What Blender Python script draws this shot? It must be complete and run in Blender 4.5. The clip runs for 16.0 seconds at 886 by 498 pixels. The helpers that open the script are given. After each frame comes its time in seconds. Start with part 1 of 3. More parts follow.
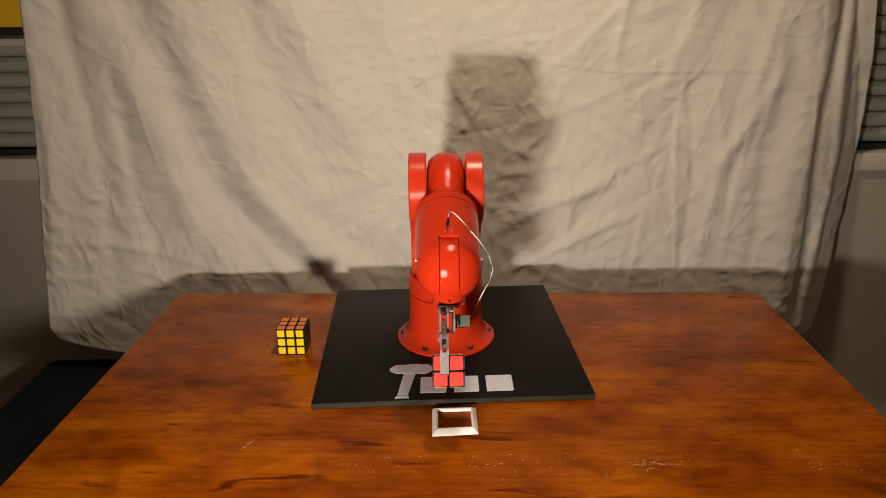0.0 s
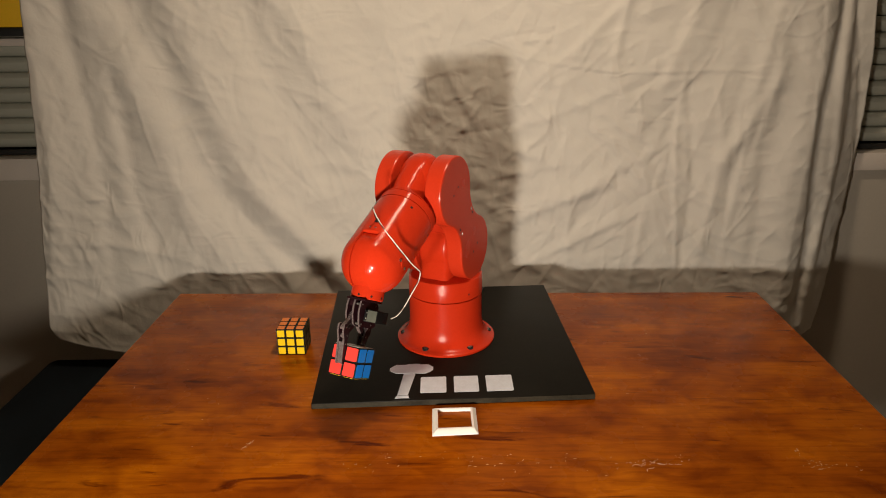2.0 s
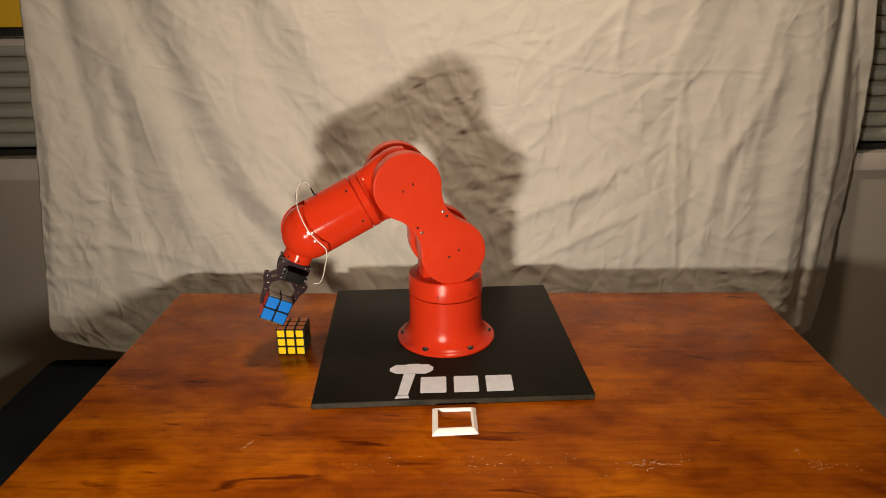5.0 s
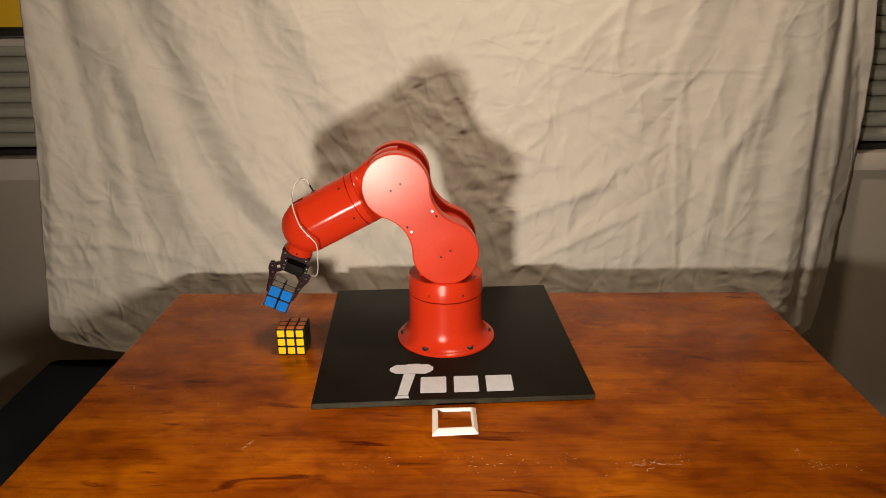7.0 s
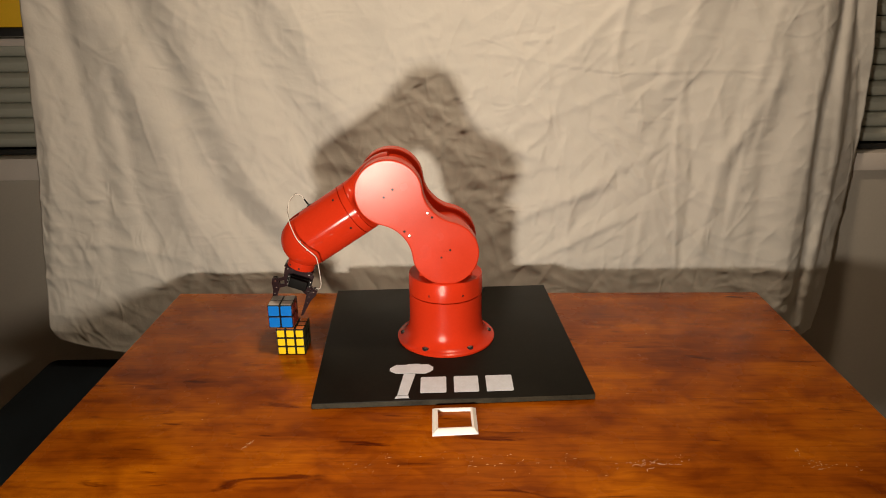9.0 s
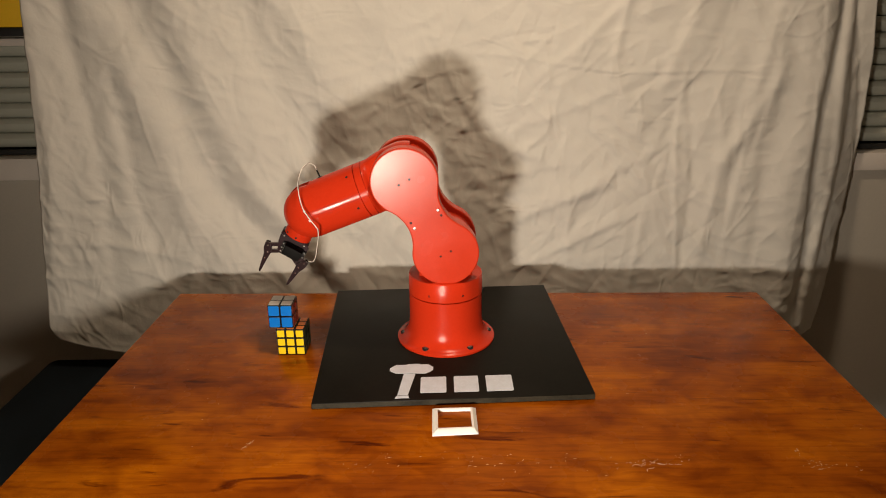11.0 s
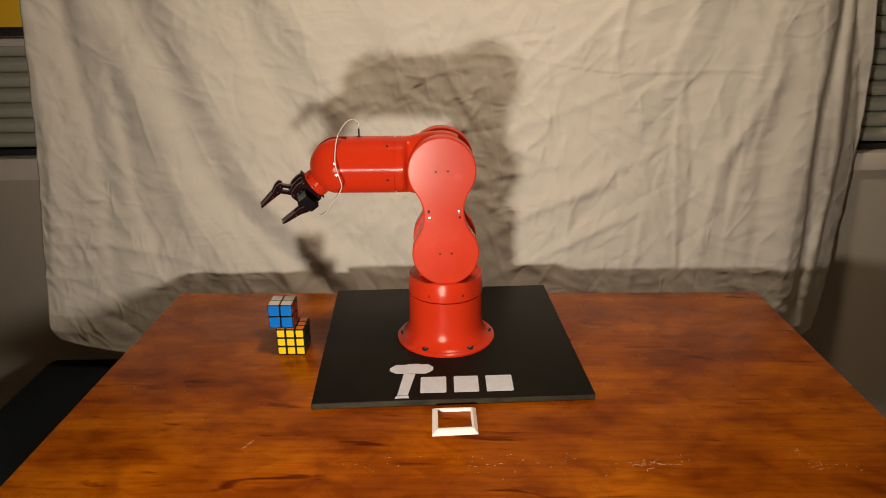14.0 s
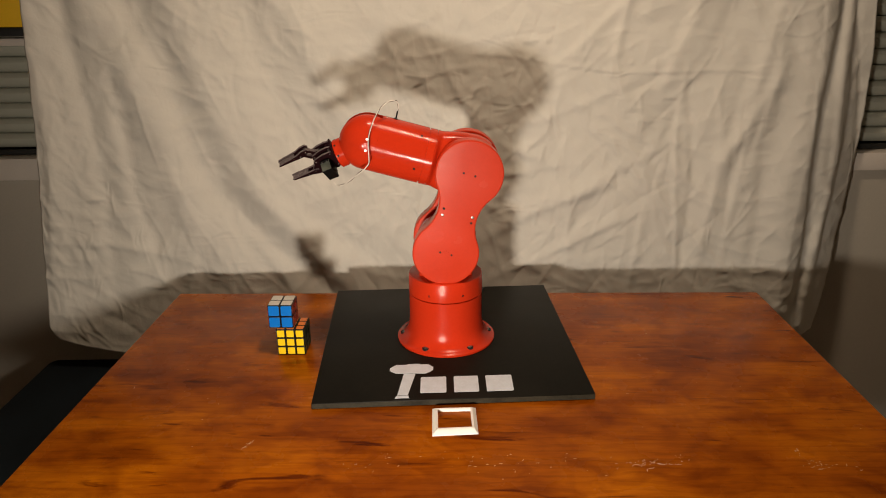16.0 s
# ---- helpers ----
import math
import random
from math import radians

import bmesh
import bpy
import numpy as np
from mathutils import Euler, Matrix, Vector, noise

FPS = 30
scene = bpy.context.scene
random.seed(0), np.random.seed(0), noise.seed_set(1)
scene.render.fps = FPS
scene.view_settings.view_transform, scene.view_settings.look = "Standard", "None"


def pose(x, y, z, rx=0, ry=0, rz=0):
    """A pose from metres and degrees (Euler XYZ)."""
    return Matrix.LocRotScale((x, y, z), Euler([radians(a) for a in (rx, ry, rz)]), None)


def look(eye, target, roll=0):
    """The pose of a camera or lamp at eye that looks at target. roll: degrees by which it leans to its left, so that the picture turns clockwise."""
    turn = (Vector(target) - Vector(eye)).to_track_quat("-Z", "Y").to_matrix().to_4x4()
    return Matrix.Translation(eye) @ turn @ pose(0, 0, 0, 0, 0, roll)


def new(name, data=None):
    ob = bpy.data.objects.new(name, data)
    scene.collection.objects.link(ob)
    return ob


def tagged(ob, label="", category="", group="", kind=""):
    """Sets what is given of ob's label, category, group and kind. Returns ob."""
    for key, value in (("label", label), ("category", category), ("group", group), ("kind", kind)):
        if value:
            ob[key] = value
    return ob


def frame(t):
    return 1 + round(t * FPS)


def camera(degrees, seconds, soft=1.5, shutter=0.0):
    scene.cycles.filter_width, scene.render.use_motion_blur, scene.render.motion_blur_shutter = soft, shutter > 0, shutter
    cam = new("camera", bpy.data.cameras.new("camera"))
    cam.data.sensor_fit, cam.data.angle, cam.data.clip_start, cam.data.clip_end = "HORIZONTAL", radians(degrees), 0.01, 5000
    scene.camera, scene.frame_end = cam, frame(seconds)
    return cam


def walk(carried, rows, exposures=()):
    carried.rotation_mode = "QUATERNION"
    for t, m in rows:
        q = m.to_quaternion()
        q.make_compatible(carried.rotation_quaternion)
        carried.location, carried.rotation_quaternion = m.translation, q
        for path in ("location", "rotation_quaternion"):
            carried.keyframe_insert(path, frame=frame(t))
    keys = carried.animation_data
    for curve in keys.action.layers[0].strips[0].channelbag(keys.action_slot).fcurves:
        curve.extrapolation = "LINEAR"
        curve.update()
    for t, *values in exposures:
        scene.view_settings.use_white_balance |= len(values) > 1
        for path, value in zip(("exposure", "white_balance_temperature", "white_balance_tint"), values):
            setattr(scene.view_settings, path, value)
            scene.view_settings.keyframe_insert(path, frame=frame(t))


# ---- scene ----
# The camera stands still.
cam = camera(64.86, 16.0, soft=1.0)
EYE = Vector((-0.0104, -1.3255, 0.6811))
PITCH, YAW, ROLL = radians(19.762), radians(0.257), -0.629
AIM = EYE + Vector((math.sin(YAW) * math.cos(PITCH), math.cos(YAW) * math.cos(PITCH), -math.sin(PITCH)))
walk(cam, [(0.0, look(EYE, AIM, ROLL)), (16.0, look(EYE, AIM, ROLL))], exposures=[(0.0, -0.18), (2.0, -0.17), (4.0, -0.10), (6.5, 0.0), (9.0, 0.0), (11.5, -0.06), (16.0, -0.13)])

# ---- light ----
world = bpy.data.worlds.new("night_room")
world.use_nodes = True
world.node_tree.nodes["Background"].inputs["Color"].default_value = (0.02, 0.018, 0.015, 1)
world.node_tree.nodes["Background"].inputs["Strength"].default_value = 0.3
scene.world = world


def lamp(name, kind, place, target, power, colour, size):
    data = bpy.data.lights.new(name, kind)
    data.energy, data.color = power, colour
    if kind == "AREA":
        data.shape, data.size = "DISK", size
    else:
        data.shadow_soft_size = size
    ob = new(name, data)
    ob.matrix_world = look(place, target)
    return ob


work = lamp("work_lamp", "AREA", (-0.255, -1.33, 0.165), (0.06, 0.5, 0.30), 8.2, (1.0, 0.86, 0.70), 0.09)
work.data.spread = radians(112)
lamp("ceiling_lamp", "AREA", (0.16, -0.16, 1.70), (0.14, -0.04, 0.0), 15.8, (1.0, 0.78, 0.55), 0.20)


# ---- materials ----
def material(name, colour, rough=0.5, metal=0.0, vary=0.12, scale=30.0, fine=300.0, bump=0.05, stretch=(1, 1, 1), coat=0.0, spec=0.5,
             depth=0.002, dirt=None):
    """A surface with variation at a coarse and a fine scale, and fine relief."""
    m = bpy.data.materials.new(name)
    m.use_nodes = True
    nt = m.node_tree
    b = nt.nodes["Principled BSDF"]
    link = nt.links.new
    tc = nt.nodes.new("ShaderNodeTexCoord")
    mp = nt.nodes.new("ShaderNodeMapping")
    mp.inputs["Scale"].default_value = stretch
    link(tc.outputs["Object"], mp.inputs["Vector"])
    n1 = nt.nodes.new("ShaderNodeTexNoise")
    n1.inputs["Scale"].default_value, n1.inputs["Detail"].default_value = scale, 5
    n2 = nt.nodes.new("ShaderNodeTexNoise")
    n2.inputs["Scale"].default_value, n2.inputs["Detail"].default_value = fine, 3
    link(mp.outputs["Vector"], n1.inputs["Vector"])
    link(mp.outputs["Vector"], n2.inputs["Vector"])
    mix = nt.nodes.new("ShaderNodeMath")
    mix.operation = "MULTIPLY_ADD"
    mix.inputs[1].default_value = 0.65
    link(n1.outputs["Fac"], mix.inputs[0])
    half = nt.nodes.new("ShaderNodeMath")
    half.operation = "MULTIPLY"
    half.inputs[1].default_value = 0.35
    link(n2.outputs["Fac"], half.inputs[0])
    link(half.outputs[0], mix.inputs[2])
    ramp = nt.nodes.new("ShaderNodeValToRGB")
    low = dirt if dirt else [c * (1 - vary) for c in colour]
    ramp.color_ramp.elements[0].position, ramp.color_ramp.elements[1].position = 0.3, 0.7
    ramp.color_ramp.elements[0].color = (*low, 1)
    ramp.color_ramp.elements[1].color = (*[min(1, c * (1 + vary)) for c in colour], 1)
    link(mix.outputs[0], ramp.inputs["Fac"])
    link(ramp.outputs["Color"], b.inputs["Base Color"])
    rr = nt.nodes.new("ShaderNodeMapRange")
    rr.inputs["To Min"].default_value, rr.inputs["To Max"].default_value = max(0.08, rough - 0.08), min(1, rough + 0.08)
    link(n1.outputs["Fac"], rr.inputs["Value"])
    link(rr.outputs["Result"], b.inputs["Roughness"])
    b.inputs["Metallic"].default_value = metal
    b.inputs["Specular IOR Level"].default_value = spec
    b.inputs["Coat Weight"].default_value = coat
    b.inputs["Coat Roughness"].default_value = 0.12
    if bump:
        bp = nt.nodes.new("ShaderNodeBump")
        bp.inputs["Strength"].default_value, bp.inputs["Distance"].default_value = bump, depth
        link(mix.outputs[0], bp.inputs["Height"])
        link(bp.outputs["Normal"], b.inputs["Normal"])
    return m


def printed_material(name, colour, gloss=0.21, grain=260, relief=0.16, lines=0.4, shine=0.24, layers="Z"):
    """Glossy printed plastic: thin layer lines round the part, with faint cloudy patches."""
    m = material(name, colour, rough=gloss, vary=0.07, scale=14, fine=220, bump=0.0, spec=shine)
    nt = m.node_tree
    link = nt.links.new
    tc = [n for n in nt.nodes if n.type == "TEX_COORD"][0]
    wave = nt.nodes.new("ShaderNodeTexWave")
    wave.bands_direction = layers
    wave.inputs["Scale"].default_value, wave.inputs["Distortion"].default_value = 420, 1.5
    link(tc.outputs["Object"], wave.inputs["Vector"])
    rough = nt.nodes.new("ShaderNodeTexNoise")
    rough.inputs["Scale"].default_value, rough.inputs["Detail"].default_value = grain, 4
    link(tc.outputs["Object"], rough.inputs["Vector"])
    add = nt.nodes.new("ShaderNodeMath")
    add.operation = "MULTIPLY_ADD"
    add.inputs[1].default_value = lines
    link(wave.outputs["Fac"], add.inputs[0])
    link(rough.outputs["Fac"], add.inputs[2])
    bp = nt.nodes.new("ShaderNodeBump")
    bp.inputs["Strength"].default_value, bp.inputs["Distance"].default_value = relief, 0.0006
    link(add.outputs[0], bp.inputs["Height"])
    link(bp.outputs["Normal"], nt.nodes["Principled BSDF"].inputs["Normal"])
    return m


def wood_material():
    m = bpy.data.materials.new("varnished_wood")
    m.use_nodes = True
    nt = m.node_tree
    b = nt.nodes["Principled BSDF"]
    link = nt.links.new
    tc = nt.nodes.new("ShaderNodeTexCoord")

    def streak(sx, sy, scale, detail, distortion=0.0):
        mp = nt.nodes.new("ShaderNodeMapping")
        mp.inputs["Scale"].default_value = (sx, sy, 1)
        link(tc.outputs["Object"], mp.inputs["Vector"])
        n = nt.nodes.new("ShaderNodeTexNoise")
        n.inputs["Scale"].default_value, n.inputs["Detail"].default_value = scale, detail
        n.inputs["Distortion"].default_value = distortion
        link(mp.outputs["Vector"], n.inputs["Vector"])
        return n.outputs["Fac"]

    def ramp(fac, stops):
        r = nt.nodes.new("ShaderNodeValToRGB")
        while len(r.color_ramp.elements) < len(stops):
            r.color_ramp.elements.new(0.5)
        for e, (at, col) in zip(r.color_ramp.elements, stops):
            e.position, e.color = at, (*col, 1)
        link(fac, r.inputs["Fac"])
        return r.outputs["Color"]

    def multiply(a, c):
        x = nt.nodes.new("ShaderNodeMix")
        x.data_type, x.blend_type = "RGBA", "MULTIPLY"
        x.inputs[0].default_value = 1.0
        link(a, x.inputs[6])
        link(c, x.inputs[7])
        return x.outputs[2]

    broad = ramp(streak(1.7, 3.8, 3.0, 12, 0.2), [(0.34, (0.225, 0.047, 0.001)), (0.50, (0.345, 0.083, 0.0014)), (0.66, (0.47, 0.130, 0.002))])
    fibre = ramp(streak(5.0, 70.0, 3.0, 6), [(0.30, (0.88, 0.84, 0.79)), (0.6, (1, 1, 1))])
    knots = ramp(streak(2.9, 15.0, 2.0, 7, 1.3), [(0.29, (0.36, 0.25, 0.17)), (0.37, (1, 1, 1))])
    dull = ramp(streak(4.0, 6.5, 3.0, 10, 0.9), [(0.36, (0.70, 0.62, 0.54)), (0.56, (1, 1, 1))])
    # curved figure of the sawn boards
    mp = nt.nodes.new("ShaderNodeMapping")
    mp.inputs["Scale"].default_value = (0.16, 1, 1)
    link(tc.outputs["Object"], mp.inputs["Vector"])
    figure = nt.nodes.new("ShaderNodeTexWave")
    figure.bands_direction = "Y"
    for key, value in (("Scale", 17.0), ("Distortion", 9.0), ("Detail", 4.0), ("Detail Scale", 2.2), ("Detail Roughness", 0.62)):
        figure.inputs[key].default_value = value
    link(mp.outputs["Vector"], figure.inputs["Vector"])
    rings = ramp(figure.outputs["Fac"], [(0.05, (0.85, 0.81, 0.76)), (0.40, (1, 1, 1))])
    col = multiply(multiply(multiply(multiply(broad, fibre), knots), dull), rings)
    b.inputs["Specular IOR Level"].default_value = 0.085
    link(col, b.inputs["Base Color"])
    wear = streak(9, 9, 1.4, 6)
    rr = nt.nodes.new("ShaderNodeMapRange")
    rr.inputs["To Min"].default_value, rr.inputs["To Max"].default_value = 0.16, 0.38
    link(wear, rr.inputs["Value"])
    link(rr.outputs["Result"], b.inputs["Roughness"])
    bp = nt.nodes.new("ShaderNodeBump")
    bp.inputs["Strength"].default_value, bp.inputs["Distance"].default_value = 0.10, 0.0006
    link(streak(3.0, 60.0, 3.0, 4), bp.inputs["Height"])
    link(bp.outputs["Normal"], b.inputs["Normal"])
    return m


def cloth_material():
    m = material("unbleached_cotton", (0.585, 0.565, 0.520), rough=0.9, vary=0.05, scale=5, fine=900, bump=0.0, spec=0.15)
    nt = m.node_tree
    link = nt.links.new
    tc = [n for n in nt.nodes if n.type == "TEX_COORD"][0]
    b = nt.nodes["Principled BSDF"]

    def warped(kind, size, detail, bend, spread=(1, 1, 1), turn=0.0):
        mp = nt.nodes.new("ShaderNodeMapping")
        mp.inputs["Scale"].default_value = spread
        mp.inputs["Rotation"].default_value = (0, turn, 0)
        link(tc.outputs["Object"], mp.inputs["Vector"])
        n = nt.nodes.new("ShaderNodeTexNoise")
        n.noise_type = kind
        n.inputs["Scale"].default_value, n.inputs["Detail"].default_value = size, detail
        n.inputs["Distortion"].default_value = bend
        link(mp.outputs["Vector"], n.inputs["Vector"])
        return n.outputs["Fac"]

    def relief(height, strength, depth, before=None):
        bp = nt.nodes.new("ShaderNodeBump")
        bp.inputs["Strength"].default_value, bp.inputs["Distance"].default_value = strength, depth
        link(height, bp.inputs["Height"])
        if before:
            link(before, bp.inputs["Normal"])
        return bp.outputs["Normal"]

    def patched(height, lo, hi, size):
        mask = nt.nodes.new("ShaderNodeMapRange")
        mask.inputs["From Min"].default_value, mask.inputs["From Max"].default_value = lo, hi
        link(warped("FBM", size, 2, 0.0), mask.inputs["Value"])
        mul = nt.nodes.new("ShaderNodeMath")
        mul.operation = "MULTIPLY"
        link(height, mul.inputs[0])
        link(mask.outputs["Result"], mul.inputs[1])
        return mul.outputs[0]

    n = relief(warped("RIDGED_MULTIFRACTAL", 8, 4, 0.9), 0.65, 0.006)
    n = relief(patched(warped("RIDGED_MULTIFRACTAL", 15, 3, 1.1, (1.5, 1, 0.8), 0.6), 0.42, 0.62, 3.0), 0.80, 0.0050, n)
    n = relief(patched(warped("RIDGED_MULTIFRACTAL", 17, 3, 1.0, (0.7, 1, 1.5), -0.5), 0.45, 0.60, 4.1), 0.80, 0.0046, n)
    n = relief(warped("FBM", 60, 3, 0.6), 0.5, 0.0018, n)
    link(n, b.inputs["Normal"])
    return m


RED = printed_material("red_printed_plastic", (0.52, 0.030, 0.008), gloss=0.22, relief=0.07, lines=0.9, shine=0.22)
RED_ARM = printed_material("red_printed_plastic_forearm", (0.52, 0.030, 0.008), gloss=0.12, relief=0.085, lines=1.0, shine=0.18, layers="X")
RED_FLAT = printed_material("red_printed_plastic_flat_face", (0.54, 0.036, 0.011), gloss=0.25, grain=560, relief=0.29, lines=0.0, shine=0.28)
RED_DARK = printed_material("red_printed_plastic_inner", (0.50, 0.028, 0.009), gloss=0.18, relief=0.08)
WOOD = wood_material()
CLOTH = cloth_material()
BLACK_BOARD = material("black_painted_board", (0.0070, 0.0063, 0.0046), rough=0.44, spec=0.085, vary=0.45, scale=9, fine=140, bump=0.06)
BOARD_EDGE = material("bare_board_edge", (0.026, 0.023, 0.015), rough=0.6, spec=0.2, vary=0.75, scale=34, fine=260, bump=0.2)
WHITE_PAINT = material("stencilled_white_paint", (0.62, 0.69, 0.79), rough=0.6, vary=0.10, scale=60, bump=0.05)
WHITE_PLASTIC = material("white_plastic", (0.86, 0.86, 0.85), rough=0.4, vary=0.05, scale=40, bump=0.03)
SCREW = material("black_screw_steel", (0.02, 0.02, 0.02), rough=0.35, metal=0.6, vary=0.2, bump=0.0)
STEEL = material("bright_steel", (0.72, 0.70, 0.66), rough=0.22, metal=1.0, vary=0.1, bump=0.0)
PIN = material("dull_steel_pin", (0.30, 0.29, 0.27), rough=0.45, metal=1.0, vary=0.1, bump=0.0)
# near-black colour stands in for the shade inside holes and counterbores
HOLE = material("recess_shade", (0.008, 0.006, 0.006), rough=0.9, bump=0.0)
PURPLE = material("dark_purple_acrylic", (0.016, 0.005, 0.007), rough=0.35, vary=0.3, scale=40, bump=0.0, spec=0.14)
CUT_EDGE = material("frosted_cut_acrylic_edge", (0.13, 0.105, 0.105), rough=0.35, vary=0.6, scale=520, fine=1500, bump=0.5, depth=0.0006, spec=0.5, dirt=(0.006, 0.003, 0.004))
SERVO_TOP = material("grey_green_servo_sticker", (0.075, 0.082, 0.066), rough=0.5, vary=0.15, scale=60, bump=0.0)
SERVO = material("black_servo_plastic", (0.005, 0.005, 0.0055), rough=0.5, spec=0.15, vary=0.25, scale=50, bump=0.04)
SERVO_LABEL = material("dark_grey_servo_case", (0.007, 0.007, 0.0068), rough=0.6, spec=0.06, vary=0.2, scale=50, bump=0.03)
WIRE = material("white_wire_insulation", (0.72, 0.68, 0.62), rough=0.45, vary=0.06, scale=80, bump=0.0)
WIRE_DARK = material("brown_wire_insulation", (0.06, 0.035, 0.025), rough=0.45, vary=0.1, scale=80, bump=0.0)
CUBE_BODY = material("black_puzzle_plastic", (0.008, 0.008, 0.008), rough=0.4, spec=0.12, vary=0.2, scale=60, bump=0.03)
WALL = material("beige_wall_paint", (0.42, 0.385, 0.33), rough=0.85, vary=0.06, scale=3, fine=160, bump=0.08)
# paler than the walls, so the unseen ceiling bounces fill onto the sheet
CEILING = material("pale_bounce_ceiling", (0.68, 0.65, 0.60), rough=0.9, vary=0.04, scale=3, fine=160, bump=0.05)
FLOOR = material("brown_floor", (0.16, 0.11, 0.075), rough=0.5, vary=0.2, scale=4, bump=0.04)
FRAME = material("white_window_frame", (0.60, 0.55, 0.50), rough=0.45, vary=0.06, scale=12, bump=0.03)
SLAT = material("grey_green_shutter_slat", (0.40, 0.41, 0.35), rough=0.5, vary=0.12, scale=8, bump=0.04)
NAVY = material("dark_navy_upholstery", (0.008, 0.012, 0.016), rough=0.9, spec=0.12, vary=0.4, scale=8, fine=500, bump=0.25)
YELLOW_PANEL = material("yellow_panel", (0.90, 0.53, 0.010), rough=0.5, vary=0.06, scale=6, bump=0.02)
BLACK_TRIM = material("black_trim", (0.012, 0.012, 0.012), rough=0.5, vary=0.2, bump=0.0)
STICKER = {
    "yellow": material("yellow_sticker", (0.88, 0.61, 0.012), rough=0.30, spec=0.25, vary=0.04, bump=0.0),
    "orange": material("orange_sticker", (0.72, 0.20, 0.03), rough=0.30, spec=0.25, vary=0.04, bump=0.0),
    # green darkened in its colour, for the shade on the cube's side
    "green": material("shaded_green_sticker", (0.006, 0.030, 0.012), rough=0.30, spec=0.25, vary=0.04, bump=0.0),
    "blue": material("blue_sticker", (0.001, 0.165, 0.62), rough=0.30, spec=0.25, vary=0.04, bump=0.0),
    "red": material("red_sticker", (0.72, 0.05, 0.04), rough=0.30, spec=0.25, vary=0.04, bump=0.0),
    "dark_red": material("dark_red_sticker", (0.26, 0.03, 0.025), rough=0.28, vary=0.04, bump=0.0),
    "white": material("white_sticker", (0.62, 0.60, 0.56), rough=0.3, vary=0.04, bump=0.0),
}


# ---- building helpers ----
def part(name, bm, mat, parent=None, label="", smooth=35):
    """Links a bmesh as one mesh object, under a thing or a part."""
    me = bpy.data.meshes.new(name)
    bm.to_mesh(me)
    bm.free()
    me.materials.append(mat)
    for poly in me.polygons:
        poly.use_smooth = True
    me.set_sharp_from_angle(angle=radians(smooth))
    ob = new(name, me)
    if parent:
        ob.parent = parent
    return tagged(ob, label) if label else ob


def empty(name, place):
    ob = new(name)
    ob.matrix_basis = place if isinstance(place, Matrix) else Matrix.Translation(place)
    return ob


def block(bm, lo, hi, bevel=0.0, m=Matrix()):
    made = bmesh.ops.create_cube(bm, size=1.0)["verts"]
    lo, hi = Vector(lo), Vector(hi)
    for v in made:
        v.co = Vector(((lo[k] + hi[k]) / 2 + v.co[k] * (hi[k] - lo[k])) for k in range(3))
    if bevel:
        edges = list({e for v in made for e in v.link_edges})
        res = bmesh.ops.bevel(bm, geom=edges, offset=bevel, segments=2, profile=0.5, affect="EDGES")
        made = list({v for f in res["faces"] for v in f.verts} | {v for v in made if v.is_valid})
    for v in made:
        v.co = m @ v.co
    return bm


def revolve(bm, profile, seg=64, m=Matrix()):
    """Turns (radius, height) pairs round z; radius 0 closes an end."""
    rings = []
    for r, z in profile:
        if r < 1e-6:
            rings.append([bm.verts.new(m @ Vector((0, 0, z)))])
        else:
            rings.append([bm.verts.new(m @ Vector((r * math.cos(2 * math.pi * k / seg), r * math.sin(2 * math.pi * k / seg), z))) for k in range(seg)])
    for a, b in zip(rings, rings[1:]):
        for k in range(seg):
            j = (k + 1) % seg
            if len(a) == 1 and len(b) == 1:
                continue
            if len(a) == 1:
                bm.faces.new((a[0], b[j], b[k]))
            elif len(b) == 1:
                bm.faces.new((a[k], a[j], b[0]))
            else:
                bm.faces.new((a[k], a[j], b[j], b[k]))
    bmesh.ops.recalc_face_normals(bm, faces=bm.faces)
    return bm


def rod(bm, a, b, r, seg=24, bevel=0.0):
    a, b = Vector(a), Vector(b)
    m = Matrix.Translation(a) @ (b - a).to_track_quat("Z", "Y").to_matrix().to_4x4()
    n = (b - a).length
    c = bevel
    prof = [(0, 0), (r - c, 0), (r, c), (r, n - c), (r - c, n), (0, n)] if c else [(0, 0), (r, 0), (r, n), (0, n)]
    return revolve(bm, prof, seg, m)


def prism(bm, outline, z0, z1, m=Matrix(), bevel=0.0):
    """A flat outline of (x, y), counter-clockwise, raised from z0 to z1."""
    low = [bm.verts.new(m @ Vector((x, y, z0))) for x, y in outline]
    high = [bm.verts.new(m @ Vector((x, y, z1))) for x, y in outline]
    n = len(outline)
    bottom = bm.faces.new(low[::-1])
    top = bm.faces.new(high)
    for k in range(n):
        j = (k + 1) % n
        bm.faces.new((low[k], low[j], high[j], high[k]))
    bmesh.ops.recalc_face_normals(bm, faces=bm.faces)
    if bevel:
        edges = list(set(bottom.edges) | set(top.edges))
        bmesh.ops.bevel(bm, geom=edges, offset=bevel, segments=2, profile=0.5, affect="EDGES")
    return bm


def spline(points, n=8):
    """A smooth line through points."""
    pts = [Vector(p) for p in points]
    pts = [2 * pts[0] - pts[1]] + pts + [2 * pts[-1] - pts[-2]]
    out = []
    for k in range(1, len(pts) - 2):
        a, b, c, d = pts[k - 1:k + 3]
        for i in range(n):
            t = i / n
            out.append(0.5 * ((2 * b) + (c - a) * t + (2 * a - 5 * b + 4 * c - d) * t * t + (3 * b - a - 3 * c + d) * t ** 3))
    return out + [pts[-2]]


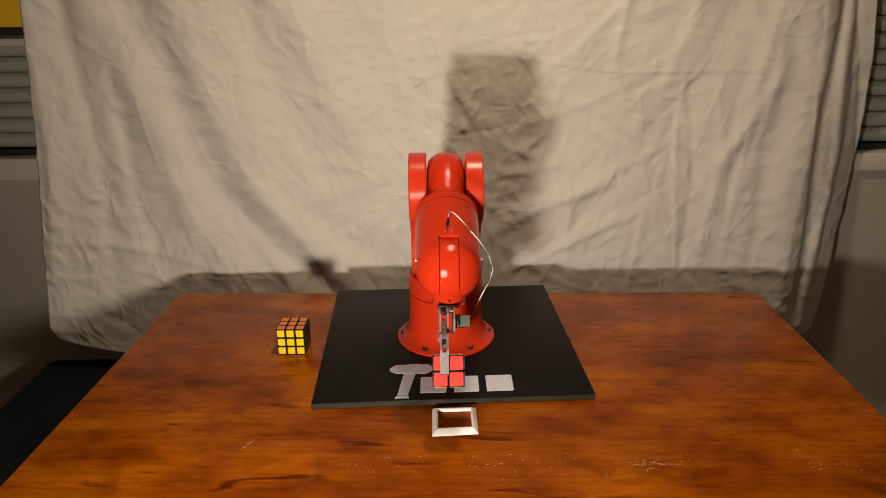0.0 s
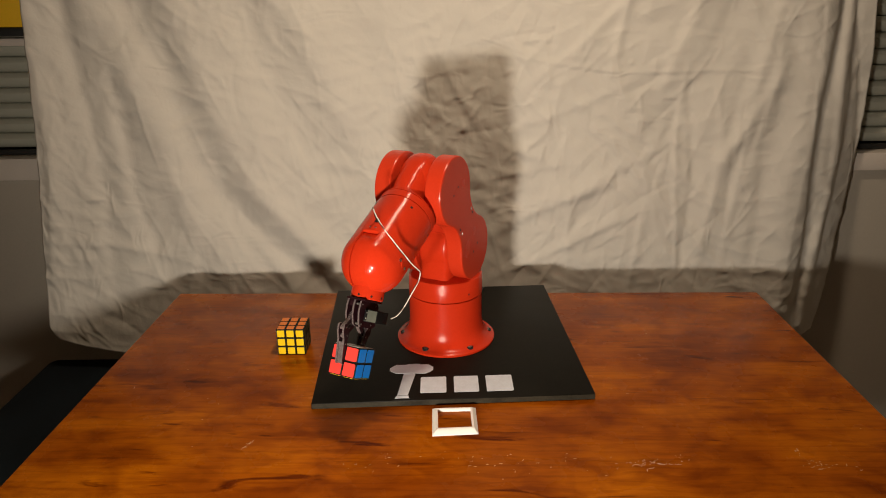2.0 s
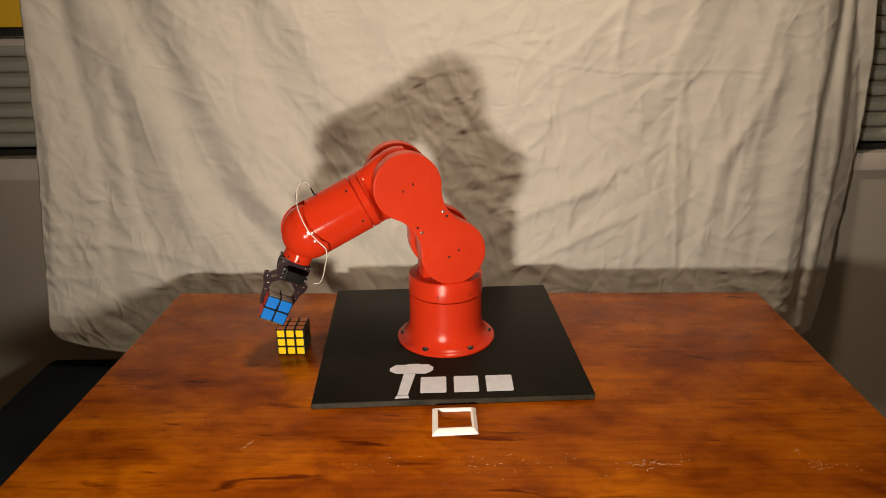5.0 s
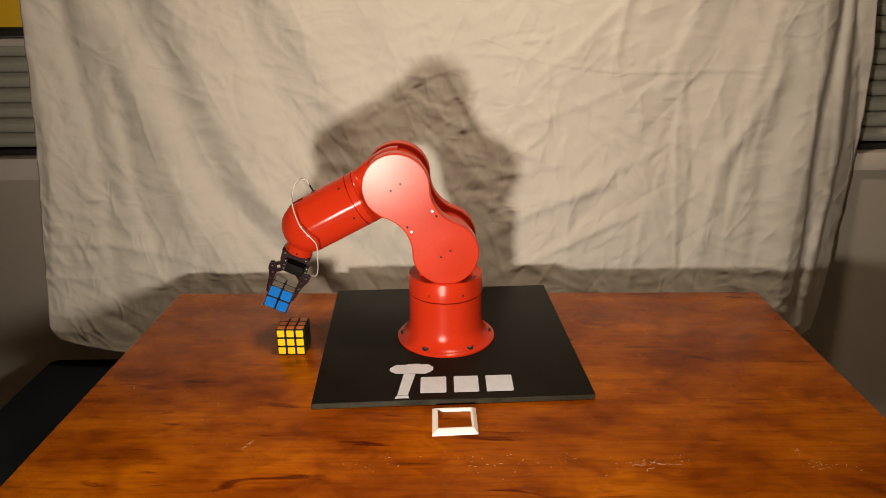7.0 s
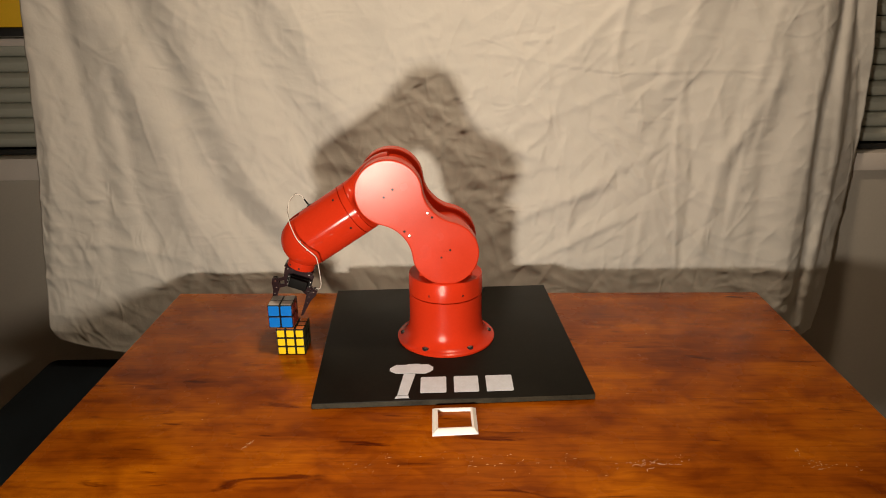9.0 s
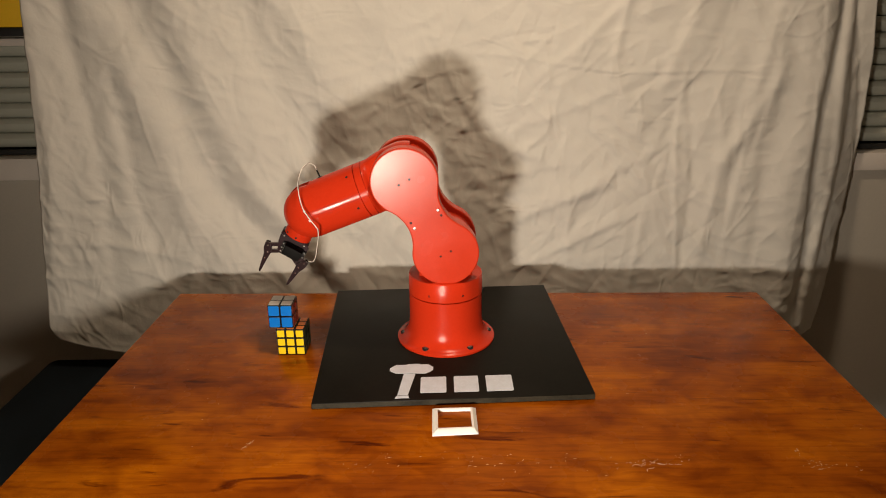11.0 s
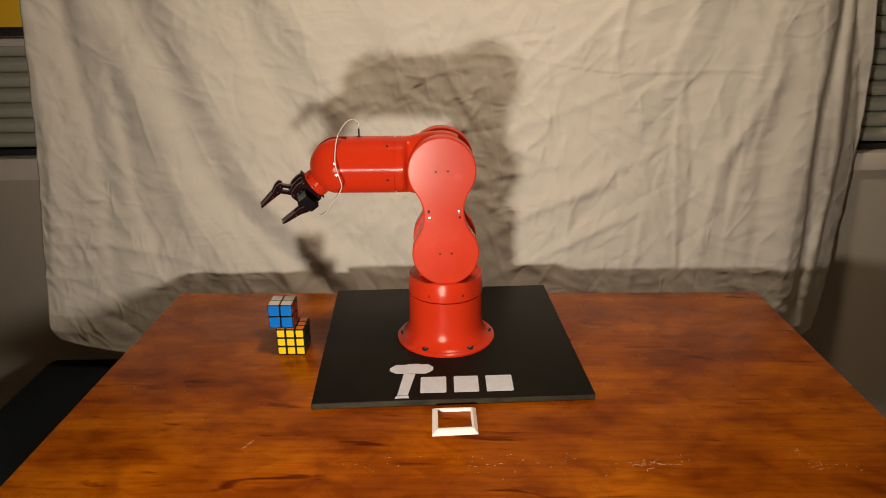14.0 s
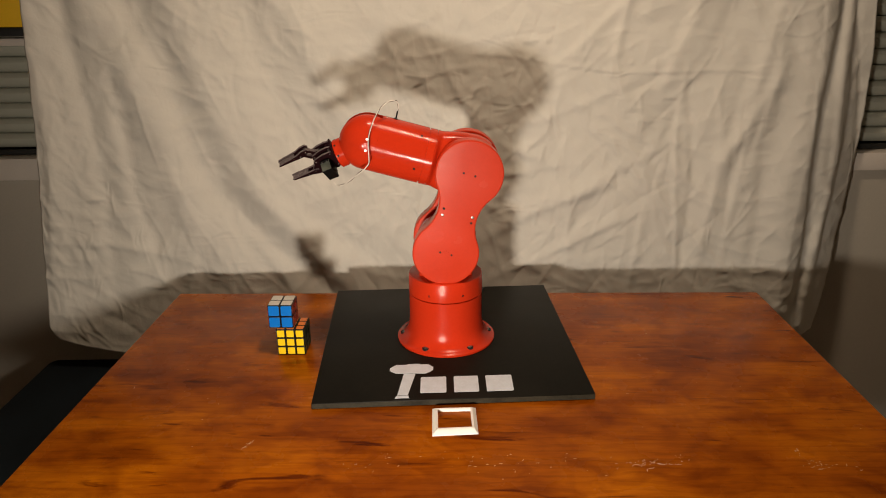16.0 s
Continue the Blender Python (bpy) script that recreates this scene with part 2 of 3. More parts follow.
def tube(bm, points, r, seg=8):
    rings = []
    for k, p in enumerate(points):
        d = (points[min(k + 1, len(points) - 1)] - points[max(k - 1, 0)]).normalized()
        q = d.to_track_quat("Z", "Y")
        rings.append([bm.verts.new(p + q @ Vector((r * math.cos(2 * math.pi * i / seg), r * math.sin(2 * math.pi * i / seg), 0))) for i in range(seg)])
    for a, b in zip(rings, rings[1:]):
        for i in range(seg):
            bm.faces.new((a[i], a[(i + 1) % seg], b[(i + 1) % seg], b[i]))
    bm.faces.new(rings[0][::-1])
    bm.faces.new(rings[-1])
    bmesh.ops.recalc_face_normals(bm, faces=bm.faces)
    return bm


# ---- room ----
FLOOR_Z, CEIL_Z = -0.75, 1.75
WALL_Y = 0.66
XL, XR, YF = -2.0, 2.0, -3.0


def setting(name, bm, mat, label, smooth=35):
    return tagged(part(name, bm, mat, None, label, smooth), category="room", kind="structure")


def room():
    setting("floor", block(bmesh.new(), (XL - 0.1, YF - 0.1, FLOOR_Z - 0.1), (XR + 0.1, WALL_Y + 0.2, FLOOR_Z)), FLOOR, "dark brown floor under the table")
    setting("ceiling", block(bmesh.new(), (XL - 0.1, YF - 0.1, CEIL_Z), (XR + 0.1, WALL_Y + 0.2, CEIL_Z + 0.1)), CEILING, "unseen ceiling of the room, pale to bounce light")
    setting("wall_west", block(bmesh.new(), (XL - 0.1, YF, FLOOR_Z), (XL, WALL_Y, CEIL_Z)), WALL, "plain beige painted side wall")
    setting("wall_east", block(bmesh.new(), (XR, YF, FLOOR_Z), (XR + 0.1, WALL_Y, CEIL_Z)), WALL, "plain beige painted side wall")
    setting("wall_south", block(bmesh.new(), (XL - 0.1, YF - 0.1, FLOOR_Z), (XR + 0.1, YF, CEIL_Z)), WALL, "plain beige painted wall of the room")
    # the back wall, with a window opening on either side of the hanging sheet
    bm = bmesh.new()
    y0, y1 = WALL_Y, WALL_Y + 0.15
    block(bm, (XL - 0.1, y0, FLOOR_Z), (XR + 0.1, y1, 0.199))
    block(bm, (-0.896, y0, 0.199), (0.896, y1, CEIL_Z))
    block(bm, (XL - 0.1, y0, 0.199), (-1.79, y1, CEIL_Z))
    block(bm, (1.79, y0, 0.199), (XR + 0.1, y1, CEIL_Z))
    block(bm, (-1.79, y0, 0.5943), (-0.896, y1, CEIL_Z))
    block(bm, (0.896, y0, 1.17), (1.79, y1, CEIL_Z))
    setting("wall_north", bm, WALL, "beige painted wall with two shuttered windows")
    window("window_1", -1.79, -0.896, 0.199, 0.5943, 0.064, "white framed window with a closed grey roller shutter")
    window("window_2", 0.896, 1.79, 0.199, 1.17, 0.052, "white framed window with a closed grey roller shutter")


def window(name, x0, x1, z0, z1, sill, label):
    base = tagged(empty(name, ((x0 + x1) / 2, WALL_Y, z0)), label, "window", kind="structure")
    w = (x1 - x0) / 2
    h = z1 - z0
    part("window_sill", block(bmesh.new(), (-w, -0.018, 0.0), (w, 0.12, sill), 0.004), FRAME, base, "white painted sill")
    part("top_rail", block(bmesh.new(), (-w + 0.004, -0.004, h - 0.023), (w - 0.004, 0.09, h - 0.003), 0.003), FRAME, base)
    for s in (-1, 1):
        part("side_rail", block(bmesh.new(), (s * w - (0.03 if s > 0 else 0), -0.004, sill + 0.002), (s * w + (0.03 if s < 0 else 0), 0.09, h - 0.032), 0.003), FRAME, base)
    part("guide", block(bmesh.new(), (-w + 0.032, 0.03, sill + 0.002), (w - 0.032, 0.04, sill + 0.016), 0.002), BLACK_TRIM, base)
    # shutter slats, each bowed forward
    count = round((h - 0.012 - sill - 0.018) / 0.0443)
    pitch = (h - 0.012 - sill - 0.018) / count
    slat_bm = bmesh.new()
    prof = [(0.0, 0.020), (0.004, 0.012), (0.015, 0.002), (0.028, 0.0), (0.038, 0.006), (0.0430, 0.016), (0.0430, 0.024), (0.0, 0.028)]
    m = Matrix(((0, 0, 1, 0), (0, 1, 0, 0), (1, 0, 0, 0), (0, 0, 0, 1)))
    prism(slat_bm, prof, -w + 0.033, w - 0.033, m)
    first = part("slat", slat_bm, SLAT, base)
    first.location = (0, 0.045, sill + 0.018)
    for k in range(1, count):
        ob = new("slat", first.data)
        ob.parent = base
        ob.location = (0, 0.045, sill + 0.018 + k * pitch)
    part("backing", block(bmesh.new(), (-w, 0.10, sill), (w, 0.12, h)), BLACK_TRIM, base)


room()


def yellow_panel():
    base = tagged(empty("wall_panel", (-1.34, WALL_Y, 0.5965)), "yellow wall panel with a black lower edge above the window", "wall panel")
    part("panel", block(bmesh.new(), (-0.30, -0.016, 0.024), (0.30, 0.0, 0.52), 0.003), YELLOW_PANEL, base)
    part("lower_edge", block(bmesh.new(), (-0.30, -0.019, 0.0), (0.30, 0.0, 0.0235), 0.003), BLACK_TRIM, base, "black lower edge")


yellow_panel()


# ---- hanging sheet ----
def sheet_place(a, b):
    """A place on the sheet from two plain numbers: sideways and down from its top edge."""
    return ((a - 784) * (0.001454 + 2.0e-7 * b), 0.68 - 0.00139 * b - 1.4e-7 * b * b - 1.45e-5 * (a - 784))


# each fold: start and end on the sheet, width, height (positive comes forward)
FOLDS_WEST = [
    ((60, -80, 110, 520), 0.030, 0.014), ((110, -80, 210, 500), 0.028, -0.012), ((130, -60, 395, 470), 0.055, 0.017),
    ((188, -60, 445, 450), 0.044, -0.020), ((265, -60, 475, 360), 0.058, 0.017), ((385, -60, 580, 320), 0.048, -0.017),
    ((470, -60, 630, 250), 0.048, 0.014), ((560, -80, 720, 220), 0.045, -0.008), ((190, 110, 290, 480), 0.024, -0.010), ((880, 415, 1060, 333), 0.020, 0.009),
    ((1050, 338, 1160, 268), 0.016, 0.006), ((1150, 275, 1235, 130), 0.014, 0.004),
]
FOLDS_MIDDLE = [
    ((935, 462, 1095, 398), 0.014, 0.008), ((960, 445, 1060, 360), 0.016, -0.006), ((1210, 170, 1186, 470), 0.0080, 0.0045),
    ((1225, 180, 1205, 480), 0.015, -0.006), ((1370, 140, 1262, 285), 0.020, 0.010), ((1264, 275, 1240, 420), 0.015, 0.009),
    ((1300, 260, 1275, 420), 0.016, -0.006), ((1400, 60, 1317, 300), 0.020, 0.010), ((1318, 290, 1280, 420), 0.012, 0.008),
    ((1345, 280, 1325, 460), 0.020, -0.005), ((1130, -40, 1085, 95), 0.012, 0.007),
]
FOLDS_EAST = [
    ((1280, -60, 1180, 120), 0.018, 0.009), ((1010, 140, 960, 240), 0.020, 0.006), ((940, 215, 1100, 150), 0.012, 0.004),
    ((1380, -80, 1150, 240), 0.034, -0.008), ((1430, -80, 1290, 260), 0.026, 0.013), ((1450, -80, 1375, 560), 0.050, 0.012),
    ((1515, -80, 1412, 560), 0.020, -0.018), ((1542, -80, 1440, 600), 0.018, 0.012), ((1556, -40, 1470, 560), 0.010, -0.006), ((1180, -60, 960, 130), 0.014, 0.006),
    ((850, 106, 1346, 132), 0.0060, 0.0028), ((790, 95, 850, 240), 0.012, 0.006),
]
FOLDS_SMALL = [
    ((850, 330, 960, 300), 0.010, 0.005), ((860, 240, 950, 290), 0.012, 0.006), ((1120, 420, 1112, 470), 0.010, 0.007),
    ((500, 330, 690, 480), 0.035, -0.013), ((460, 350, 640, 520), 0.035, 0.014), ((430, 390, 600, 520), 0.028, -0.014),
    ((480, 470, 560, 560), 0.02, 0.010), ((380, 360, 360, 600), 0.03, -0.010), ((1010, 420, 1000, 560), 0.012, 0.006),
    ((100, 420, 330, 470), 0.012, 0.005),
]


def sheet():
    nx, nz = 520, 430
    z_top, z_low = 1.745, -0.26
    us, vs = np.linspace(0, 1, nx), np.linspace(0, 1, nz)
    U, V = np.meshgrid(us, vs)
    foot = z_low + 0.062 * (1 - np.clip(U / 0.16, 0, 1)) ** 2
    Z = z_top + (foot - z_top) * V
    left = np.interp(Z, [-0.20, -0.16, -0.10, 0.11, 0.33, 0.7, 1.2], [-1.072, -1.098, -1.093, -1.084, -1.072, -1.064, -1.065])
    right = np.interp(Z, [-0.26, -0.13, 0.09, 0.28, 0.48, 0.67, 1.2], [1.02, 1.048, 1.077, 1.102, 1.118, 1.118, 1.125])
    X = left + (right - left) * U
    Y = 0.46 + 0.15 * np.clip(Z, -0.3, 0.9)
    # the east border turns back towards the wall
    back = np.minimum(0.12 * np.clip((U - 0.94) / 0.06, 0, 1) ** 1.4, WALL_Y - 0.045 - Y)
    X = X * (1 + back / (Y + 1.3255))
    Y = Y + back
    D = np.zeros_like(X)
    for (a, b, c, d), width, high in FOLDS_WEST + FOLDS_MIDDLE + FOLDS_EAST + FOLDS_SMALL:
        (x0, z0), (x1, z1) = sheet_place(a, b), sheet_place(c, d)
        dx, dz = x1 - x0, z1 - z0
        n = math.hypot(dx, dz)
        along = ((X - x0) * dx + (Z - z0) * dz) / n
        bend = 0.012 * np.sin(along * 9 + a)
        across = ((X - x0) * dz - (Z - z0) * dx) / n + bend
        fade = 1 / (1 + np.exp(-(along + 0.02) / 0.05)) / (1 + np.exp((along - n - 0.02) / 0.05))
        # one flank of a fold is steeper than the other
        skew = np.where(across > 0, width * 0.85, width * 1.35)
        D += 0.88 * high * fade * np.exp(-(np.abs(across) / skew) ** 1.9)
    # crumples: sharp ridges of a warped noise, strongest in patches, drawn out along the pull of the cloth
    flat = np.zeros(X.size)
    for k, (x, z) in enumerate(zip(X.ravel(), Z.ravel())):
        lean = 0.55 if x < 0 else -0.75
        s, t = x - lean * (0.7 - z) * -1.0, z
        w1, w2 = noise.noise((s * 3, t * 2, 1.7)), noise.noise((s * 3 + 9, t * 2, 4.2))
        patch = 0.5 + 0.5 * noise.noise((x * 2.3, z * 2.3, 7.0))
        a = noise.noise((s * 7 + w1, t * 3.2 + w2, 0.3))
        b = noise.noise((s * 9 + 2.0 * w2, z * 14 + 2.0 * w1, 2.1))
        c = noise.noise((x * 21 + z * 9 + 3 * w1, z * 26 - 3 * w2, 5.5))
        flat[k] = 0.010 * (0.35 - abs(a)) + (0.25 + patch) * (0.0075 * (0.3 - abs(b)) + 0.0042 * (0.3 - abs(c)))
    D += flat.reshape(X.shape)
    # thin pressed creases, most of them along the pull of the cloth
    rng = random.Random(11)
    for count in range(460):
        x0, z0 = rng.uniform(-1.1, 1.12), rng.uniform(-0.24, 0.75)
        if count > 360:
            x0, z0 = rng.gauss(0.16, 0.12), rng.uniform(0.10, 0.58)
        lean = math.radians(-58 if x0 < 0 else rng.choice((35, 55, 78)))
        ang = lean + rng.gauss(0, 0.28 if count < 361 else 1.0)
        n, width, high = rng.uniform(0.03, 0.16), rng.uniform(0.004, 0.0075), rng.uniform(0.0012, 0.0032) * rng.choice((1, 1, -1))
        bow = rng.gauss(0, 1.2)
        dx, dz = math.cos(ang), math.sin(ang)
        i0, i1 = np.searchsorted(us, [(x0 - 0.2 + 1.09) / 2.2, (x0 + 0.2 + 1.09) / 2.2])
        i0, i1 = max(i0 - 8, 0), min(i1 + 8, nx)
        gx, gz = X[:, i0:i1], Z[:, i0:i1]
        along = (gx - x0) * dx + (gz - z0) * dz
        across = (gx - x0) * dz - (gz - z0) * dx + bow * along * along
        D[:, i0:i1] += high * np.exp(-(along / n * 1.6) ** 4) * np.exp(-np.abs(across) / width)
    Y = Y - D
    verts = np.stack([X, Y, Z + 0.006 * np.sin(X * 7)], -1).reshape(-1, 3)
    k = np.arange((nz - 1) * nx).reshape(nz - 1, nx)[:, :-1].ravel()
    faces = np.stack([k, k + 1, k + nx + 1, k + nx], -1)
    me = bpy.data.meshes.new("hanging_sheet")
    me.from_pydata(verts.tolist(), [], faces[:, ::-1].tolist())
    me.materials.append(CLOTH)
    for poly in me.polygons:
        poly.use_smooth = True
    ob = new("hanging_sheet", me)
    mod = ob.modifiers.new("thickness", "SOLIDIFY")
    mod.thickness = 0.0012
    tagged(ob, "creased off-white cotton sheet hanging as a backdrop behind the table", "backdrop cloth")


sheet()


# ---- bench beside the table ----
def bench():
    base = tagged(empty("bench", (-0.935, -0.23, FLOOR_Z)), "dark navy upholstered bench beside the wooden table", "bench")
    bm = block(bmesh.new(), (-0.225, -0.75, 0.34), (0.225, 0.74, 0.45), 0.025)
    part("seat_cushion", bm, NAVY, base)
    part("seat_frame", block(bmesh.new(), (-0.21, -0.73, 0.26), (0.21, 0.72, 0.339), 0.006), BLACK_TRIM, base)
    for sx in (-0.175, 0.175):
        for sy in (-0.68, 0.67):
            part("leg", block(bmesh.new(), (sx - 0.025, sy - 0.025, 0.0), (sx + 0.025, sy + 0.025, 0.259), 0.004), BLACK_TRIM, base)


bench()


# ---- table ----
TABLE_TURN = -0.0256
TX0, TX1, TY1, TY0 = -0.6633, 0.7549, 0.2538, -0.66


def table():
    base = tagged(empty("wooden_table", pose(0, 0, FLOOR_Z, 0, 0, math.degrees(TABLE_TURN))), "worn varnished reddish-brown wooden dining table with scratches", "table")
    top = block(bmesh.new(), (TX0, TY0, 0.718), (TX1, TY1, 0.75), 0.004)
    part("tabletop", top, WOOD, base)
    for x0, x1, y0, y1 in ((TX0 + 0.09, TX1 - 0.09, TY1 - 0.06, TY1 - 0.04), (TX0 + 0.09, TX1 - 0.09, TY0 + 0.04, TY0 + 0.06),
                           (TX0 + 0.04, TX0 + 0.06, TY0 + 0.09, TY1 - 0.09), (TX1 - 0.06, TX1 - 0.04, TY0 + 0.09, TY1 - 0.09)):
        part("apron", block(bmesh.new(), (x0, y0, 0.63), (x1, y1, 0.7175), 0.003), WOOD, base)
    for x in (TX0 + 0.065, TX1 - 0.065):
        for y in (TY0 + 0.065, TY1 - 0.065):
            part("leg", block(bmesh.new(), (x - 0.035, y - 0.035, 0.0), (x + 0.035, y + 0.035, 0.7175), 0.006), WOOD, base)
    # pale scratches and chips in the varnish, most of them along the grain
    rng = random.Random(5)
    bm = bmesh.new()
    spots = [(0.315, -0.415, 0.030, 0.010, 16), (0.59, -0.42, 0.030, 0.010, 9), (0.375, -0.405, 0.012, 0.010, 3), (-0.32, -0.375, 0.006, 0.014, 4), (0.075, -0.415, 0.07, 0.03, 9),
             (0.20, -0.42, 0.12, 0.025, 9), (-0.10, -0.42, 0.05, 0.03, 6), (0.36, -0.15, 0.25, 0.25, 7), (-0.42, -0.25, 0.15, 0.2, 6), (0.56, -0.39, 0.004, 0.012, 3)]
    for cx, cy, sx, sy, count in spots:
        for _ in range(count * 2):
            x, y = rng.gauss(cx, sx * 0.6), rng.gauss(cy, sy * 0.6)
            if y > -0.265 and abs(x) < 0.28:
                continue
            n, w = rng.uniform(0.0005, 0.0026) * rng.choice((1, 1, 1, 2.2)), rng.uniform(0.0002, 0.0005)
            a = rng.gauss(0.0, 0.12) if rng.random() < 0.6 else rng.uniform(0.6, 1.9)
            d, s = Vector((math.cos(a), math.sin(a))), Vector((-math.sin(a), math.cos(a)))
            c = Vector((x, y))
            ring = [c - d * n, c + s * w - d * n * 0.2, c + d * n * 0.6 + s * w * 0.5, c + d * n, c + d * n * 0.3 - s * w, c - d * n * 0.5 - s * w * 0.7]
            prism(bm, [tuple(q) for q in ring[::-1]], 0.7501, 0.7503)
    tagged(part("scratches", bm, material("bare_scratched_wood", (0.74, 0.52, 0.28), rough=0.7, bump=0.0), base, "pale scratches in the varnish"), kind="stuff")


table()


# ---- base board with its painted emblem ----
BOARD_TOP = 0.0118


def base_board():
    base = tagged(empty("base_board", pose(0.0019, 0.0034, 0.0, 0, 0, math.degrees(0.04))), "square black painted board with a white stencilled hammer emblem", "board")
    h = 0.2533
    part("panel", block(bmesh.new(), (-h, -h, 0.0002), (h, h, BOARD_TOP), 0.0012), BLACK_BOARD, base)
    part("front_edge", block(bmesh.new(), (-h + 0.001, -h - 0.0006, 0.0012), (h - 0.001, -h + 0.001, BOARD_TOP - 0.0012)), BOARD_EDGE, base, "scuffed grey-brown bare front edge")
    inv = base.matrix_basis.inverted()
    z0, z1 = BOARD_TOP - 0.001, BOARD_TOP + 0.0004

    def paint(name, pts):
        q = [inv @ Vector((x, y + 0.03 * x, 0)) for x, y in pts]
        part(name, prism(bmesh.new(), [(p.x, p.y) for p in q][::-1], z0, z1), WHITE_PAINT, base, "white stencilled paint")

    paint("hammer_head", [(-0.1095, -0.146), (-0.1095, -0.136), (-0.098, -0.124), (-0.077, -0.124), (-0.076, -0.1215), (-0.053, -0.1215), (-0.052, -0.124), (-0.036, -0.124),
                          (-0.0265, -0.135), (-0.0265, -0.147), (-0.040, -0.159), (-0.058, -0.158), (-0.082, -0.157), (-0.098, -0.156)])
    paint("hammer_shaft", [(-0.082, -0.1585), (-0.060, -0.1595), (-0.0715, -0.234), (-0.0905, -0.234)])
    paint("hammer_foot", [(-0.0915, -0.2355), (-0.0705, -0.2355), (-0.069, -0.244), (-0.0945, -0.244)])
    for x0, x1 in ((-0.0495, -0.0020), (0.0120, 0.0575), (0.0715, 0.1205)):
        top, low, c = -0.1725, -0.2285, 0.0015
        paint("chamfered_block", [(x0 + c, top), (x1 - c, top), (x1, top - 1.4 * c), (x1, low + 1.4 * c), (x1 - c, low), (x0 + c, low), (x0, low + 1.4 * c), (x0, top - 1.4 * c)])


base_board()


# ---- small white frame on the table ----
def square_frame():
    base = tagged(empty("square_frame", (0.0113, -0.304, 0.0003)), "small white plastic square frame lying flat on the table", "frame")
    outer = [(-0.0385, -0.0420), (0.0382, -0.0375), (0.0375, 0.0400), (-0.0390, 0.0385)]
    inner = [(-0.0285, -0.0265), (0.0285, -0.0235), (0.0278, 0.0315), (-0.0292, 0.0298)]
    mid = [((a[0] * 0.35 + b[0] * 0.65), (a[1] * 0.35 + b[1] * 0.65)) for a, b in zip(outer, inner)]
    for k in range(4):
        j = (k + 1) % 4
        bm = bmesh.new()
        e = 0.0004
        ring = []
        for c, toward in ((k, j), (j, k)):
            def pt(p, z):
                q = Vector((*p[c], z)) + (Vector((*p[toward], z)) - Vector((*p[c], z))).normalized() * e
                return bm.verts.new(q)
            ring.append([pt(outer, 0.0), pt(outer, 0.0014), pt(mid, 0.0062), pt(inner, 0.0058), pt(inner, 0.0)])
        a, b = ring
        for i in range(5):
            bm.faces.new((a[i], b[i], b[(i + 1) % 5], a[(i + 1) % 5]))
        bm.faces.new(a[::-1])
        bm.faces.new(b)
        bmesh.ops.recalc_face_normals(bm, faces=bm.faces)
        part("side", bm, WHITE_PLASTIC, base)


square_frame()


# ---- puzzle cubes ----
def puzzle_cube(name, place, n, size, colours, label):
    """colours: for the faces -y, +x, +y, -x, +z, -z; the origin lies at the middle of the cube."""
    base = tagged(empty(name, place), label, "puzzle cube")
    c = size / n
    cubie = None
    plate = None
    faces = [((0, -1, 0), pose(0, 0, 0, 90, 0, 0)), ((1, 0, 0), pose(0, 0, 0, 90, 0, 90)), ((0, 1, 0), pose(0, 0, 0, 90, 0, 180)),
             ((-1, 0, 0), pose(0, 0, 0, 90, 0, -90)), ((0, 0, 1), Matrix()), ((0, 0, -1), pose(0, 0, 0, 180, 0, 0))]
    meshes = {}
    for i in range(n):
        for j in range(n):
            for k in range(n):
                if n == 3 and (i, j, k) == (1, 1, 1):
                    continue
                at = Vector(((i - (n - 1) / 2) * c, (j - (n - 1) / 2) * c, (k - (n - 1) / 2) * c))
                if cubie is None:
                    cubie = part("cubie", block(bmesh.new(), (-c / 2 + 0.0001,) * 3, (c / 2 - 0.0001,) * 3, c * 0.06), CUBE_BODY, base)
                    ob = cubie
                else:
                    ob = new("cubie", cubie.data)
                    ob.parent = base
                ob.location = at
                for (nrm, turn), colour in zip(faces, colours):
                    if any(v and (i, j, k)[a] != (0 if v < 0 else n - 1) for a, v in enumerate(nrm)):
                        continue
                    if colour not in meshes:
                        r, w = c * 0.08, c * (0.385 if n == 3 else 0.425)
                        out = []
                        for q in range(4):
                            for s in range(4):
                                ang = math.pi / 2 * q + math.pi / 6 * s
                                cx, cy = ((1, 1), (-1, 1), (-1, -1), (1, -1))[q]
                                out.append((cx * (w - r) + r * math.cos(ang), cy * (w - r) + r * math.sin(ang)))
                        st = part("sticker", prism(bmesh.new(), out, -0.0002, 0.0004), STICKER[colour], ob)
                        meshes[colour] = st.data
                    else:
                        st = new("sticker", meshes[colour])
                        st.parent = ob
                    st.matrix_basis = Matrix.Translation(Vector(nrm) * (c / 2 - 0.0001)) @ turn
    return base


puzzle_cube("puzzle_cube", pose(-0.3145, -0.0286, 0.0287, 0, 0, -1.41), 3, 0.057, ("yellow", "green", "white", "blue", "orange", "red"),
            "three-layer puzzle cube, yellow front and orange top, on the table")
small_cube = puzzle_cube("small_puzzle_cube", (0, 0, 0.2), 2, 0.050, ("blue", "dark_red", "green", "red", "white", "yellow"),
                         "two-layer puzzle cube, blue, red and white, set down by the gripper")

# ---- robot arm ----
SHOULDER, UPPER, FORE, PLATE_OUT, PLATE_IN, PLATE_R = 0.2066, 0.1616, 0.199, 0.0664, 0.0345, 0.0644
ROBOT = (0, 0, BOARD_TOP + 0.0003)
robot = tagged(empty("robot_arm", ROBOT), "glossy red printed robot arm with dark gripper on a black board", "robot arm")


